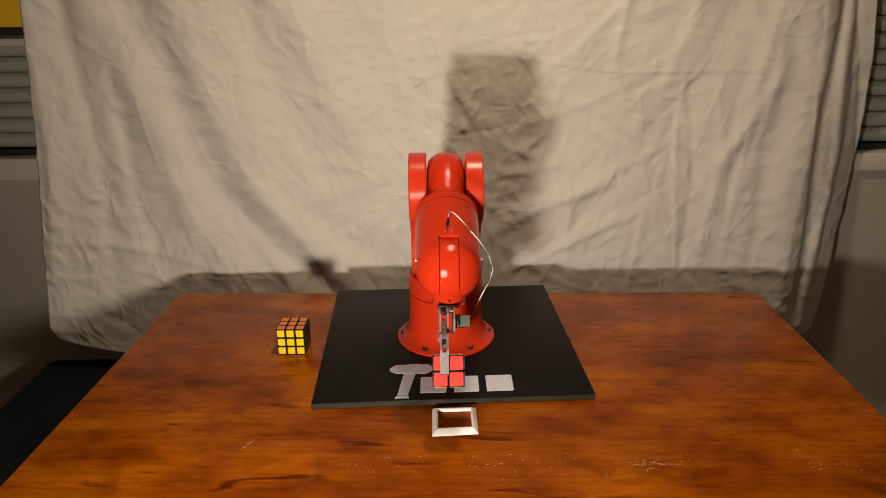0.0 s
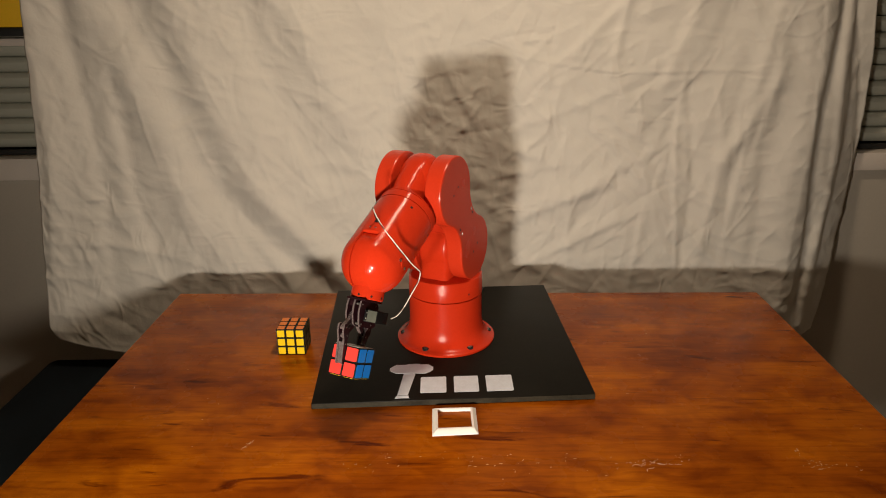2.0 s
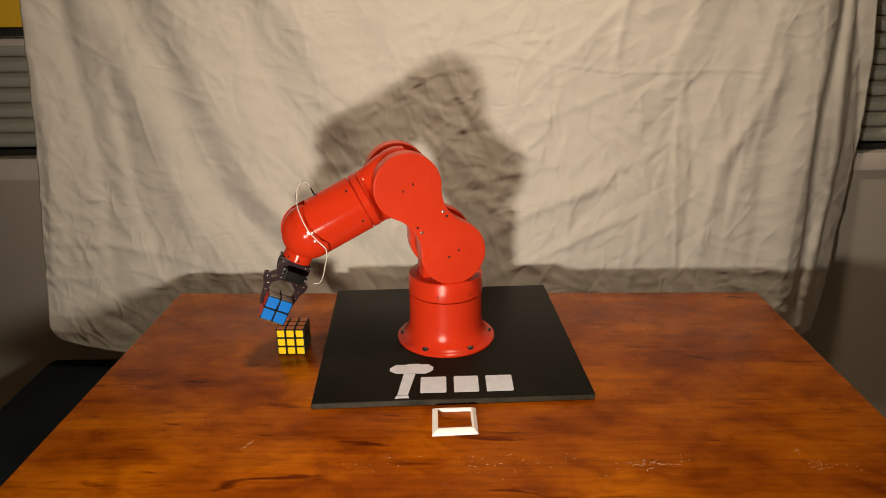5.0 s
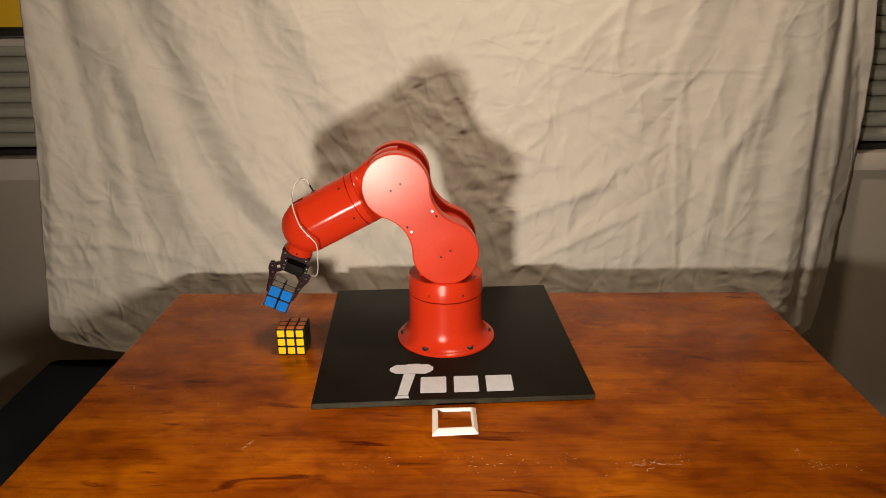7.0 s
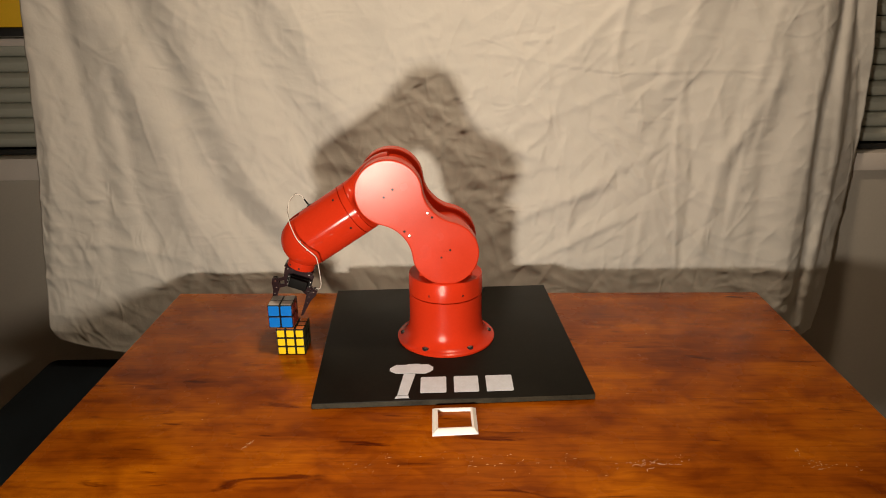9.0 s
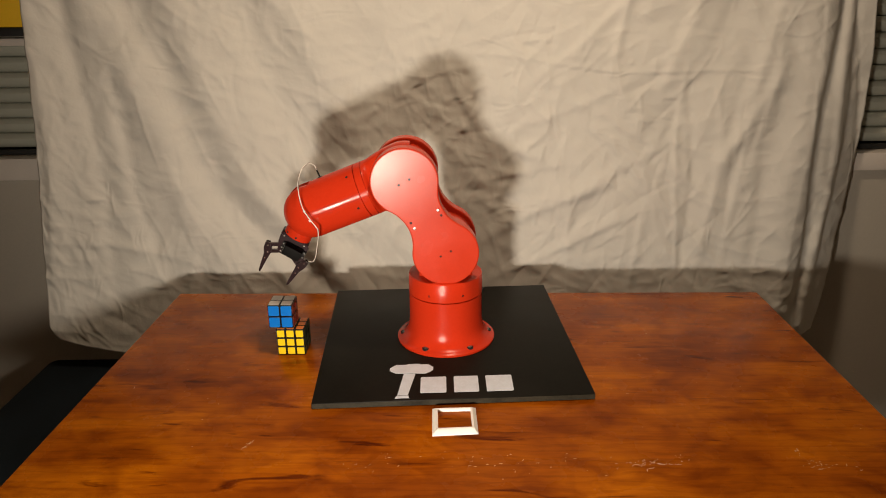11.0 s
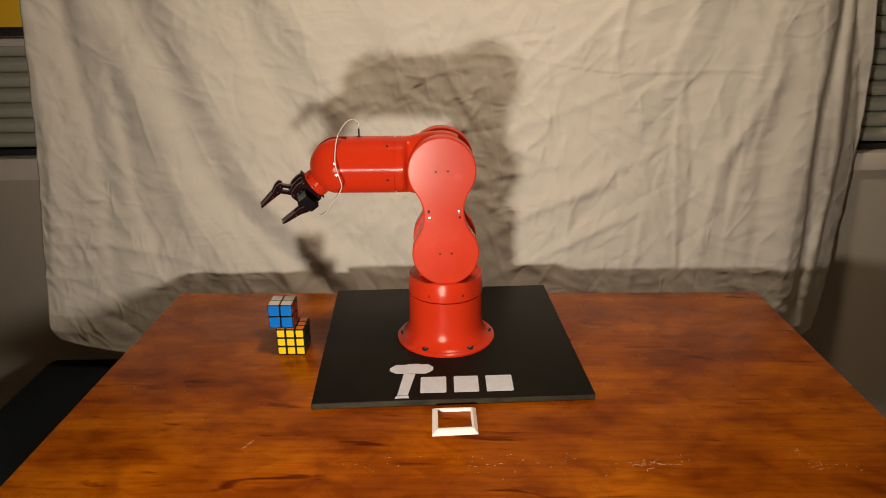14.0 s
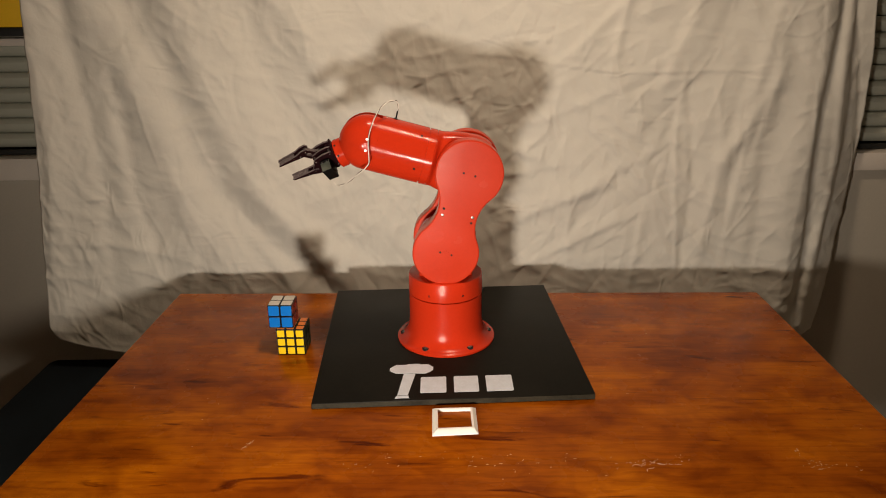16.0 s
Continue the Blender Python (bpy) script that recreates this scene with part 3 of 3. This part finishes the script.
def screw(parent, place, axis, r=0.0035, mat=SCREW, deep=0.0012):
    bm = bmesh.new()
    a = Vector(axis).normalized()
    p = Vector(place)
    m = Matrix.Translation(p) @ a.to_track_quat("Z", "Y").to_matrix().to_4x4()
    revolve(bm, [(0, -0.002), (r, -0.002), (r, deep * 0.6), (r * 0.8, deep), (r * 0.5, deep), (r * 0.45, deep * 0.2), (0, deep * 0.2)], 14, m)
    return part("screw", bm, mat, parent)


def robot_base():
    prof = [(0, 0), (0.1008, 0), (0.1014, 0.0012), (0.1014, 0.0040), (0.1000, 0.0055), (0.0950, 0.0070), (0.0900, 0.0098), (0.0845, 0.0152), (0.0800, 0.0230),
            (0.0772, 0.0325), (0.0758, 0.0430), (0.0753, 0.0540), (0.0750, 0.1030), (0.0742, 0.1036), (0.0700, 0.1036), (0.0700, 0.1052), (0, 0.1052)]
    ob = part("base", revolve(bmesh.new(), prof, 128), RED, robot)
    for k in range(6):
        a = radians(-58 + 60 * k)
        # each bolt sits in a flat pocket of the flare
        bm = revolve(bmesh.new(), [(0, 0.004), (0.0074, 0.004), (0.0074, 0.0110), (0.0062, 0.0116), (0.0058, 0.0100), (0, 0.0100)], 24, Matrix.Translation((0.0875 * math.cos(a), 0.0875 * math.sin(a), 0)))
        part("bolt_seat", bm, HOLE, ob, "counterbore with its shade put into the colour")
        screw(ob, (0.0875 * math.cos(a), 0.0875 * math.sin(a), 0.0100), (0, 0, 1), 0.0045, PIN, 0.0026)


def power_cable():
    """The cable that leaves the back of the base and runs off the board behind it."""
    line = spline([(0.030, 0.068, 0.120), (0.055, 0.100, 0.118), (0.075, 0.140, 0.085), (0.085, 0.190, 0.025), (0.095, 0.245, 0.003), (0.102, 0.262, -0.020), (0.106, 0.300, -0.110), (0.11, 0.310, -0.28)], 8)
    part("cable", tube(bmesh.new(), line, 0.0014), SCREW, robot, "thin black cable")


def turret():
    prof = [(0, 0.1054), (0.0700, 0.1054), (0.0745, 0.1054), (0.0755, 0.1060), (0.0753, 0.1425), (0.0738, 0.1450), (0.070, 0.1462), (0, 0.1462)]
    ob = part("turret", revolve(bmesh.new(), prof, 128), RED, robot)
    for a in (63.5, 115.5, -116.5, -64.5):
        r = 0.0753
        screw(ob, (r * math.cos(radians(a)), r * math.sin(radians(a)), 0.1185), (math.cos(radians(a)), math.sin(radians(a)), 0), 0.0022, SCREW, 0.0004)
    # the neck that carries the shoulder axle, between the side plates
    bm = bmesh.new()
    out = [(-0.054, 0.144), (0.054, 0.144)]
    n = 40
    for k in range(n + 1):
        a = math.pi * (k / n * 1.30 - 0.15)
        out.append((0.0575 * math.cos(a), SHOULDER + 0.0575 * math.sin(a)))
    m = Matrix(((1, 0, 0, 0), (0, 0, 1, 0), (0, 1, 0, 0), (0, 0, 0, 1)))
    prism(bm, out, -0.0325, 0.0325, m, 0.010)
    part("neck", bm, RED, ob, smooth=50)
    bm = bmesh.new()
    rod(bm, (0, -0.060, SHOULDER), (0, 0.060, SHOULDER), 0.03, 40)
    part("axle", bm, RED_DARK, ob)
    return ob


def plate_outline():
    """Two equal discs joined by a waist; the origin is the lower centre."""
    R, half, waist = PLATE_R, UPPER / 2, 0.0385
    r = (half ** 2 + waist ** 2 - R ** 2) / (2 * (R - waist))
    cx = waist + r
    ang = math.atan2(half, cx)
    pts = []

    def arc(ox, oy, rad, a0, a1, n):
        for k in range(n + 1):
            a = a0 + (a1 - a0) * k / n
            pts.append((ox + rad * math.cos(a), oy + rad * math.sin(a)))

    arc(0, 0, R, math.pi - ang - 0 , 2 * math.pi + ang, 56)
    arc(cx, half, r, math.pi + ang, math.pi - ang, 16)
    arc(0, UPPER, R, -ang, math.pi + ang, 56)
    arc(-cx, half, r, ang, -ang, 16)
    clean = []
    for p in pts:
        if not clean or math.dist(p, clean[-1]) > 1e-5:
            clean.append(p)
    if math.dist(clean[0], clean[-1]) < 1e-5:
        clean.pop()
    return clean


def upper_arm():
    bm = bmesh.new()
    block(bm, (-0.028, -PLATE_IN + 0.0004, 0.066), (0.028, PLATE_IN - 0.0004, 0.096), 0.003)
    ob = part("upper_arm", bm, RED_DARK, robot)
    out = plate_outline()
    for s in (-1, 1):
        # outline in x and z, depth along y
        m = Matrix(((1, 0, 0, 0), (0, 0, 1, 0), (0, 1, 0, 0), (0, 0, 0, 1)))
        lo, hi = (PLATE_IN, PLATE_OUT) if s > 0 else (-PLATE_OUT, -PLATE_IN)
        part("side_plate", prism(bmesh.new(), out, lo, hi, m, 0.0028), RED_FLAT, ob, smooth=20)
        y = s * PLATE_OUT
        for z in (0.0, UPPER):
            for x in (-0.0112, 0.0112):
                screw(ob, (x, y, z), (0, s, 0), 0.0021, HOLE, 0.0004)
            part("axle_cap", rod(bmesh.new(), (0, y - s * 0.002, z), (0, y + s * 0.0003, z), 0.0058, 24), RED_FLAT, ob)
        for x, z, mat in ((0.0270, 0.0735, STEEL), (0.0282, 0.0865, HOLE), (-0.0290, 0.0835, STEEL), (-0.0296, 0.0720, HOLE)):
            screw(ob, (x, y, z), (0, s, 0), 0.0030 if mat is STEEL else 0.0024, mat, 0.0007)
    return ob


FORE_R = 0.0545


def forearm():
    """Runs along x from the elbow; y is its left side, z its upper side."""
    bm = bmesh.new()
    seg = 64

    def ring(s, ry, rz, power=2.0):
        vs = []
        for k in range(seg):
            a = 2 * math.pi * k / seg
            c, d = math.cos(a), math.sin(a)
            vs.append(bm.verts.new((s, ry * math.copysign(abs(c) ** (2 / power), c), rz * math.copysign(abs(d) ** (2 / power), d))))
        return vs

    stations = [(0.0, 0.0337, 0.0641, 2.7), (0.020, 0.0337, 0.0630, 2.7), (0.040, 0.0339, 0.0595, 2.6), (0.056, 0.0344, 0.0560, 2.3), (0.061, 0.0365, 0.0550, 2.1),
                (0.0645, 0.0410, 0.0545, 2), (0.0675, 0.0475, 0.0545, 2), (0.0700, 0.0530, 0.0545, 2), (0.0720, FORE_R, FORE_R, 2), (0.0722, FORE_R - 0.0025, FORE_R - 0.0025, 2),
                (0.0734, FORE_R - 0.0025, FORE_R - 0.0025, 2), (0.0735, FORE_R, FORE_R, 2), (0.0868, FORE_R, FORE_R, 2), (0.0870, FORE_R - 0.0035, FORE_R - 0.0035, 2),
                (0.0887, FORE_R - 0.0035, FORE_R - 0.0035, 2), (0.0889, FORE_R, FORE_R, 2), (0.1795, FORE_R, FORE_R, 2)]
    rings = [ring(*s) for s in stations]
    for a, b in zip(rings, rings[1:]):
        for k in range(seg):
            bm.faces.new((a[k], a[(k + 1) % seg], b[(k + 1) % seg], b[k]))
    bm.faces.new(rings[0])
    bm.faces.new(rings[-1])
    bmesh.ops.recalc_face_normals(bm, faces=bm.faces)
    ob = part("forearm", bm, RED_ARM, robot)
    # elbow drum between the side plates
    bm = bmesh.new()
    turns, rows = 120, []
    for v in range(-12, 13):
        crown = 0.034 + 0.0302 * math.sqrt(max(0, 1 - abs(v / 12) ** 2.6))
        row = []
        for k in range(turns):
            a = 360 * k / turns
            back = 122 <= a <= 236
            rad = min(crown, 0.0560) if back else crown
            row.append(bm.verts.new((rad * math.cos(radians(a)), 0.0338 * v / 12, rad * math.sin(radians(a)))))
        rows.append(row)
    for a, b in zip(rows, rows[1:]):
        for k in range(turns):
            bm.faces.new((a[k], a[(k + 1) % turns], b[(k + 1) % turns], b[k]))
    bm.faces.new(rows[0])
    bm.faces.new(rows[-1])
    bmesh.ops.recalc_face_normals(bm, faces=bm.faces)
    part("elbow_drum", bm, RED_ARM, ob)
    # the rounded end, parted by the slot of the wrist wheel
    slot = 0.0160
    for s in (-1, 1):
        bm = bmesh.new()
        prof = [(0, 0.1796), (FORE_R, 0.1796), (FORE_R, FORE)]
        for k in range(1, 20):
            a = math.pi / 2 * k / 20
            prof.append((FORE_R * math.cos(a), FORE + FORE_R * math.sin(a)))
        prof.append((0, FORE + FORE_R))
        m = Matrix(((0, 0, 1, 0), (1, 0, 0, 0), (0, 1, 0, 0), (0, 0, 0, 1)))
        revolve(bm, prof, 96, m)
        cut = bmesh.ops.bisect_plane(bm, geom=bm.verts[:] + bm.edges[:] + bm.faces[:], plane_co=(0, s * slot, 0), plane_no=(0, -s, 0), clear_outer=True)
        rim = [e for e in cut["geom_cut"] if isinstance(e, bmesh.types.BMEdge)]
        bmesh.ops.contextual_create(bm, geom=rim)
        bmesh.ops.recalc_face_normals(bm, faces=bm.faces)
        part("end_shell", bm, RED_ARM, ob)
        # white-headed screws in a moulded tab on the side
        for x, z in ((0.1985, 0.0140), (0.1965, -0.0070)):
            screw(ob, (x, s * (FORE_R - 0.0006), z), (0, s, 0.1), 0.0027, STEEL, 0.0010)
        part("tab", rod(bmesh.new(), (0.1975, s * (FORE_R - 0.004), 0.0035), (0.1975, s * (FORE_R + 0.0006), 0.0035), 0.0052, 20, 0.0005), RED_ARM, ob)
    # screws round the shell
    for phi in (0.8815, -0.3503, math.pi - 0.8815, math.pi + 0.3503):
        y, z = FORE_R * math.cos(phi), FORE_R * math.sin(phi)
        screw(ob, (0.1015, y, z), (0, y, z), 0.0024, HOLE, 0.0004)
    for y in (-0.005, 0.005):
        screw(ob, (0.1725, y, FORE_R - 0.0004), (0, 0, 1), 0.0016, STEEL, 0.0008)
        screw(ob, (0.002, y, 0.0632), (0, 0, 1), 0.0018, HOLE, 0.0004)
    # socket and loose wire to the gripper
    part("socket", block(bmesh.new(), (0.1525, -0.0034, 0.050), (0.1605, 0.0034, 0.0560), 0.0006), SCREW, ob, "black socket")
    part("plug", block(bmesh.new(), (0.1549, -0.0016, 0.0560), (0.1578, 0.0016, 0.0700), 0.0006), SERVO_LABEL, ob, "small dark plug")
    line = spline([(0.1565, 0, 0.0710), (0.1570, 0.001, 0.0800), (0.1640, 0.006, 0.0880), (0.1770, 0.018, 0.0850), (0.1885, 0.034, 0.0700), (0.1940, 0.048, 0.0530),
                   (0.1960, 0.064, 0.0230), (0.1920, 0.0690, 0.0020), (0.1865, 0.0730, -0.0150), (0.1850, 0.0740, -0.0250), (0.1920, 0.0695, -0.0400),
                   (0.2050, 0.0580, -0.0590), (0.2175, 0.0470, -0.0770), (0.2310, 0.0360, -0.0895), (0.2420, 0.0290, -0.0880)], 8)
    off = Vector((0.0007, 0.0005, 0.0007))
    part("wire", tube(bmesh.new(), line, 0.00085), WIRE, ob, "thin white wire")
    twist = [p - Vector((off.x * math.cos(k * 0.35), off.y, off.z * math.sin(k * 0.35))) * 1.5 for k, p in enumerate(line)]
    part("wire", tube(bmesh.new(), twist, 0.0008), WIRE_DARK, ob, "thin brown wire")
    return ob


def wrist():
    bm = bmesh.new()
    out = [(0.0505 * math.cos(2 * math.pi * k / 72), 0.0505 * math.sin(2 * math.pi * k / 72)) for k in range(72)]
    m = Matrix(((1, 0, 0, 0), (0, 0, 1, 0), (0, 1, 0, 0), (0, 0, 0, 1)))
    prism(bm, out, -0.0153, 0.0153, m, 0.002)
    ob = part("wrist", bm, RED_ARM, robot)
    bm = bmesh.new()
    rod(bm, (0.030, 0, 0), (0.0630, 0, 0), 0.0275, 56, 0.0015)
    part("collar", bm, RED_ARM, ob)
    for a in (90, -90, 0, 180, 45, 225):
        c, s = math.cos(radians(a)), math.sin(radians(a))
        screw(ob, (0.0575, 0.0275 * c, 0.0275 * s), (0, c, s), 0.0020, HOLE, 0.0004)
    return ob


LINK_PIVOT, LINK_LONG, LINK_STEP = (0.104, 0.017), 0.0265, (0.013, -0.006)
OFF = -0.0100  # the gripper stands off the wrist axis, the servo balances it


def edged(ob, flat=(0, 1, 0)):
    """Gives the sawn edges of an acrylic plate their frosted look."""
    ob.data.materials.append(CUT_EDGE)
    for poly in ob.data.polygons:
        if abs(poly.normal.dot(Vector(flat))) < 0.5:
            poly.material_index = 1
    return ob


def gripper():
    """Runs along x from the wrist axis; the jaws open along z."""
    m = Matrix(((1, 0, 0, 0), (0, 0, 1, 0), (0, 1, 0, 0), (0, 0, 0, 1)))
    bm = bmesh.new()
    block(bm, (0.0698, -0.0190, -0.0295), (0.0735, 0.0150, 0.0295), 0.0006)
    ob = part("gripper", bm, PURPLE, robot, "dark purple acrylic gripper")
    shape = [(0.0736, -0.027), (0.084, -0.029), (0.098, -0.027), (0.113, -0.020), (0.1165, -0.010), (0.1165, -0.004), (0.1125, -0.002), (0.1125, 0.002),
             (0.1165, 0.004), (0.1165, 0.010), (0.113, 0.020), (0.098, 0.027), (0.084, 0.029), (0.0736, 0.027)]
    for y in (-0.0078 + OFF, 0.0046 + OFF):
        edged(part("frame_plate", prism(bmesh.new(), shape, y, y + 0.0032, m, 0.0), PURPLE, ob, smooth=12))
    for z in (-0.022, 0.022):
        part("cross_bar", block(bmesh.new(), (0.074, OFF - 0.0044, z - 0.003), (0.084, OFF + 0.0044, z + 0.003), 0.0006), PURPLE, ob)
    # plate that carries the servo, held off the frame by four spacers
    mount = [(0.0738, -0.026), (0.080, -0.033), (0.112, -0.033), (0.1160, -0.026), (0.1160, 0.014), (0.110, 0.021), (0.092, 0.027), (0.0738, 0.026)]
    edged(part("servo_plate", prism(bmesh.new(), mount, OFF + 0.0150, OFF + 0.0182, m, 0.0), PURPLE, ob, smooth=12))
    for x, z in ((0.079, 0.0215), (0.079, -0.0225), (0.1110, 0.0140), (0.1110, -0.0175)):
        part("spacer", rod(bmesh.new(), (x, OFF + 0.0079, z), (x, OFF + 0.0149, z), 0.0024, 14), PIN, ob, "dull steel spacer")
        screw(ob, (x, OFF + 0.0182, z), (0, 1, 0), 0.0014, PIN, 0.0008)
        screw(ob, (x, OFF - 0.0078, z), (0, -1, 0), 0.0014, PIN, 0.0010)
    # servo, standing out on the left side
    servo = part("servo", block(bmesh.new(), (0.0850, OFF + 0.0184, -0.0260), (0.1060, OFF + 0.0320, 0.0110), 0.0010), SERVO, ob, "black servo motor")
    part("servo_case", block(bmesh.new(), (0.0855, OFF + 0.0322, -0.0255), (0.1055, OFF + 0.0430, 0.0105), 0.0010), SERVO_LABEL, servo, "dark grey servo end case")
    part("servo_sticker", block(bmesh.new(), (0.0865, OFF + 0.0200, 0.0112), (0.1045, OFF + 0.0418, 0.0116)), SERVO_TOP, servo, "grey-green sticker")
    part("servo_ear", block(bmesh.new(), (0.0875, OFF + 0.0225, -0.0325), (0.1035, OFF + 0.0250, -0.0262), 0.0005), SERVO, servo)
    part("servo_ear", block(bmesh.new(), (0.0875, OFF + 0.0225, 0.0118), (0.1035, OFF + 0.0250, 0.0175), 0.0005), SERVO, servo)
    for x, z in ((0.0910, -0.0300), (0.1000, -0.0300), (0.0910, 0.0150), (0.1000, 0.0150)):
        screw(servo, (x, OFF + 0.0250, z), (0, 1, 0), 0.0013, PIN, 0.0010)
    # meshing gears between the frame plates
    for z, start in ((0.0125, 0.0), (-0.0125, 0.131)):
        out = []
        for k in range(24):
            for da, rad in ((0.0, 0.0108), (0.10, 0.0108), (0.13, 0.0128), (0.22, 0.0128)):
                a = start + 2 * math.pi * k / 24 + da * 0.95
                out.append((0.1040 + rad * math.cos(a), z + rad * math.sin(a)))
        edged(part("gear", prism(bmesh.new(), out, OFF - 0.0022, OFF + 0.0022, m), PURPLE, ob, smooth=12))
    jaws, links = [], []
    for s in (1, -1):
        # the jaw's own space has its origin at the knuckle
        pts = [(-0.007, 0.000), (-0.004, 0.007), (0.007, 0.006), (0.020, -0.0005), (0.057, -0.0070), (0.0600, -0.0112), (0.052, -0.0116), (0.026, -0.0116), (0.012, -0.0125), (0.002, -0.0085)]
        pts = [(x, z * s) for x, z in pts]
        bm = prism(bmesh.new(), pts, -0.0066, -0.0034, m)
        prism(bm, pts, 0.0034, 0.0066, m)
        tip = [(0.024, -0.0025), (0.057, -0.0080), (0.0585, -0.0108), (0.026, -0.0108)]
        prism(bm, [(x, z * s) for x, z in tip], -0.0033, 0.0033, m)
        jaw = edged(part("jaw", bm, PURPLE, ob, "tapered dark purple acrylic jaw with frosted edges", smooth=12))
        jaw.location = (0.120, OFF, s * 0.0368)
        for x, z in ((0.000, 0.000), LINK_STEP, (0.027, -0.0062)):
            for side in (-1, 1):
                screw(jaw, (x, side * 0.0066, z * s), (0, side, 0), 0.0015, STEEL, 0.0009)
        jaws.append(jaw)
        for kx, kz in ((0, 0), LINK_STEP):
            bm = bmesh.new()
            out = []
            for cx, a0 in ((LINK_LONG, -90), (0.0, 90)):
                out += [(cx + 0.0034 * math.cos(radians(a0 + 22.5 * k)), 0.0034 * math.sin(radians(a0 + 22.5 * k))) for k in range(9)]
            prism(bm, out, -0.0031, 0.0031, m)
            bar = edged(part("link", bm, PURPLE, ob, "short dark purple acrylic link", smooth=12))
            bar.location = (LINK_PIVOT[0] + kx, OFF, s * (LINK_PIVOT[1] + kz))
            links.append((bar, s, kx, kz))
    return ob, jaws, links


robot_base()
power_cable()
TURRET, UPPER_ARM, FOREARM, WRIST = turret(), upper_arm(), forearm(), wrist()
GRIPPER, JAWS, LINKS = gripper()


# ---- what moves ----
def motions():
    """The arm swings round with the small cube, sets it on the larger cube and draws back. One value each half second."""
    swing = [-89.3, -93.3, -100.6, -108.2, -116.5, -124.8, -133.9, -142.0, -150.2, -158.3, -165.8, -172.2, -177.0, -179.5, -179.5, -179.5, -179.5, -179.5, -179.5, -179.5, -179.5, -179.5, -179.5, -179.5, -179.5, -179.5, -179.5, -179.5, -179.5, -179.5, -179.5, -179.5, -179.5]
    shoulder = [32.3, 31.7, 31.6, 31.7, 33.3, 33.1, 33.1, 32.8, 32.9, 32.7, 32.4, 32.3, 32.5, 33.3, 34.9, 38.4, 41.3, 42.2, 41.3, 39.3, 36.3, 32.5, 28.2, 23.6, 18.9, 14.8, 10.4, 6.4, 2.1, -2.6, -7.2, -11.3, -16.3]
    elbow = [-25.4, -26.0, -26.6, -26.8, -24.8, -24.9, -25.3, -25.9, -26.1, -25.9, -25.4, -25.0, -25.0, -25.6, -27.1, -30.0, -31.8, -33.4, -33.1, -31.2, -28.2, -24.5, -20.6, -16.8, -13.6, -10.3, -6.4, -3.1, 0.2, 3.9, 7.9, 11.6, 15.3]
    jaw_keys = [(0.0, 0.120, 0.0368), (8.3, 0.120, 0.0368), (8.8, 0.118, 0.0405), (16.0, 0.118, 0.0405)]
    spin_from, spin_rate = 10.6, 9.8

    def at(values, t):
        k = min(int(t * 2), len(values) - 2)
        u = t * 2 - k
        a, b, c, d = values[max(k - 1, 0)], values[k], values[k + 1], values[min(k + 2, len(values) - 1)]
        return 0.5 * (2 * b + (c - a) * u + (2 * a - 5 * b + 4 * c - d) * u * u + (3 * b - a - 3 * c + d) * u ** 3)

    def chain(t):
        turn = pose(0, 0, 0, 0, 0, at(swing, t))
        q2, al = at(shoulder, t), at(elbow, t)
        up = pose(0, 0, SHOULDER) @ turn @ pose(0, 0, 0, 0, q2, 0)
        e = up @ Vector((0, 0, UPPER))
        fore = Matrix.Translation(e) @ turn @ pose(0, 0, 0, 0, -al, 0)
        w = fore @ Vector((FORE, 0, 0))
        tool = Matrix.Translation(w) @ turn @ pose(0, 0, 0, 0, -al + 37.8, 0)
        late = max(0.0, t - spin_from)
        spin = pose(0, 0, 0, -spin_rate * (late - 0.4 * (1 - math.exp(-late / 0.4))), 0, 0)
        return turn, up, fore, tool, tool @ pose(-0.0066, 0, 0.001) @ spin

    held = Matrix(((0, 0, -1, 0.1667), (0, -1, 0, -0.0040), (-1, 0, 0, 0), (0, 0, 0, 1)))
    rest = pose(-0.3327, -0.0250, 0.0822 + 0.0003, 0, 0, -0.9)
    times = [k * 0.25 for k in range(65)]
    for ob, k in ((TURRET, 0), (UPPER_ARM, 1), (FOREARM, 2), (WRIST, 3), (GRIPPER, 4)):
        walk(ob, [(t, chain(t)[k]) for t in times])
    for jaw, s in zip(JAWS, (1, -1)):
        walk(jaw, [(t, pose(a, OFF, s * n)) for t, a, n in jaw_keys])
    for bar, s, kx, kz in LINKS:
        walk(bar, [(t, pose(LINK_PIVOT[0] + kx, OFF, s * (LINK_PIVOT[1] + kz), 0, -s * math.degrees(math.atan2(n - LINK_PIVOT[1], a - LINK_PIVOT[0])), 0))
                   for t, a, n in jaw_keys])
    base = Matrix.Translation(ROBOT)
    rows = [(t, base @ chain(t)[3] @ held) for t in times if t <= 8.25]
    last = base @ chain(8.5)[3] @ held
    rows.append((8.55, last))
    q0, q1 = last.to_quaternion(), rest.to_quaternion()
    for t, u in ((8.65, 0.35), (8.8, 0.78), (9.0, 1.0)):
        v = last.translation.lerp(rest.translation, u)
        rows.append((t, Matrix.Translation(v) @ q0.slerp(q1, u).to_matrix().to_4x4()))
    rows += [(9.1, rest), (16.0, rest)]
    walk(small_cube, rows)


motions()
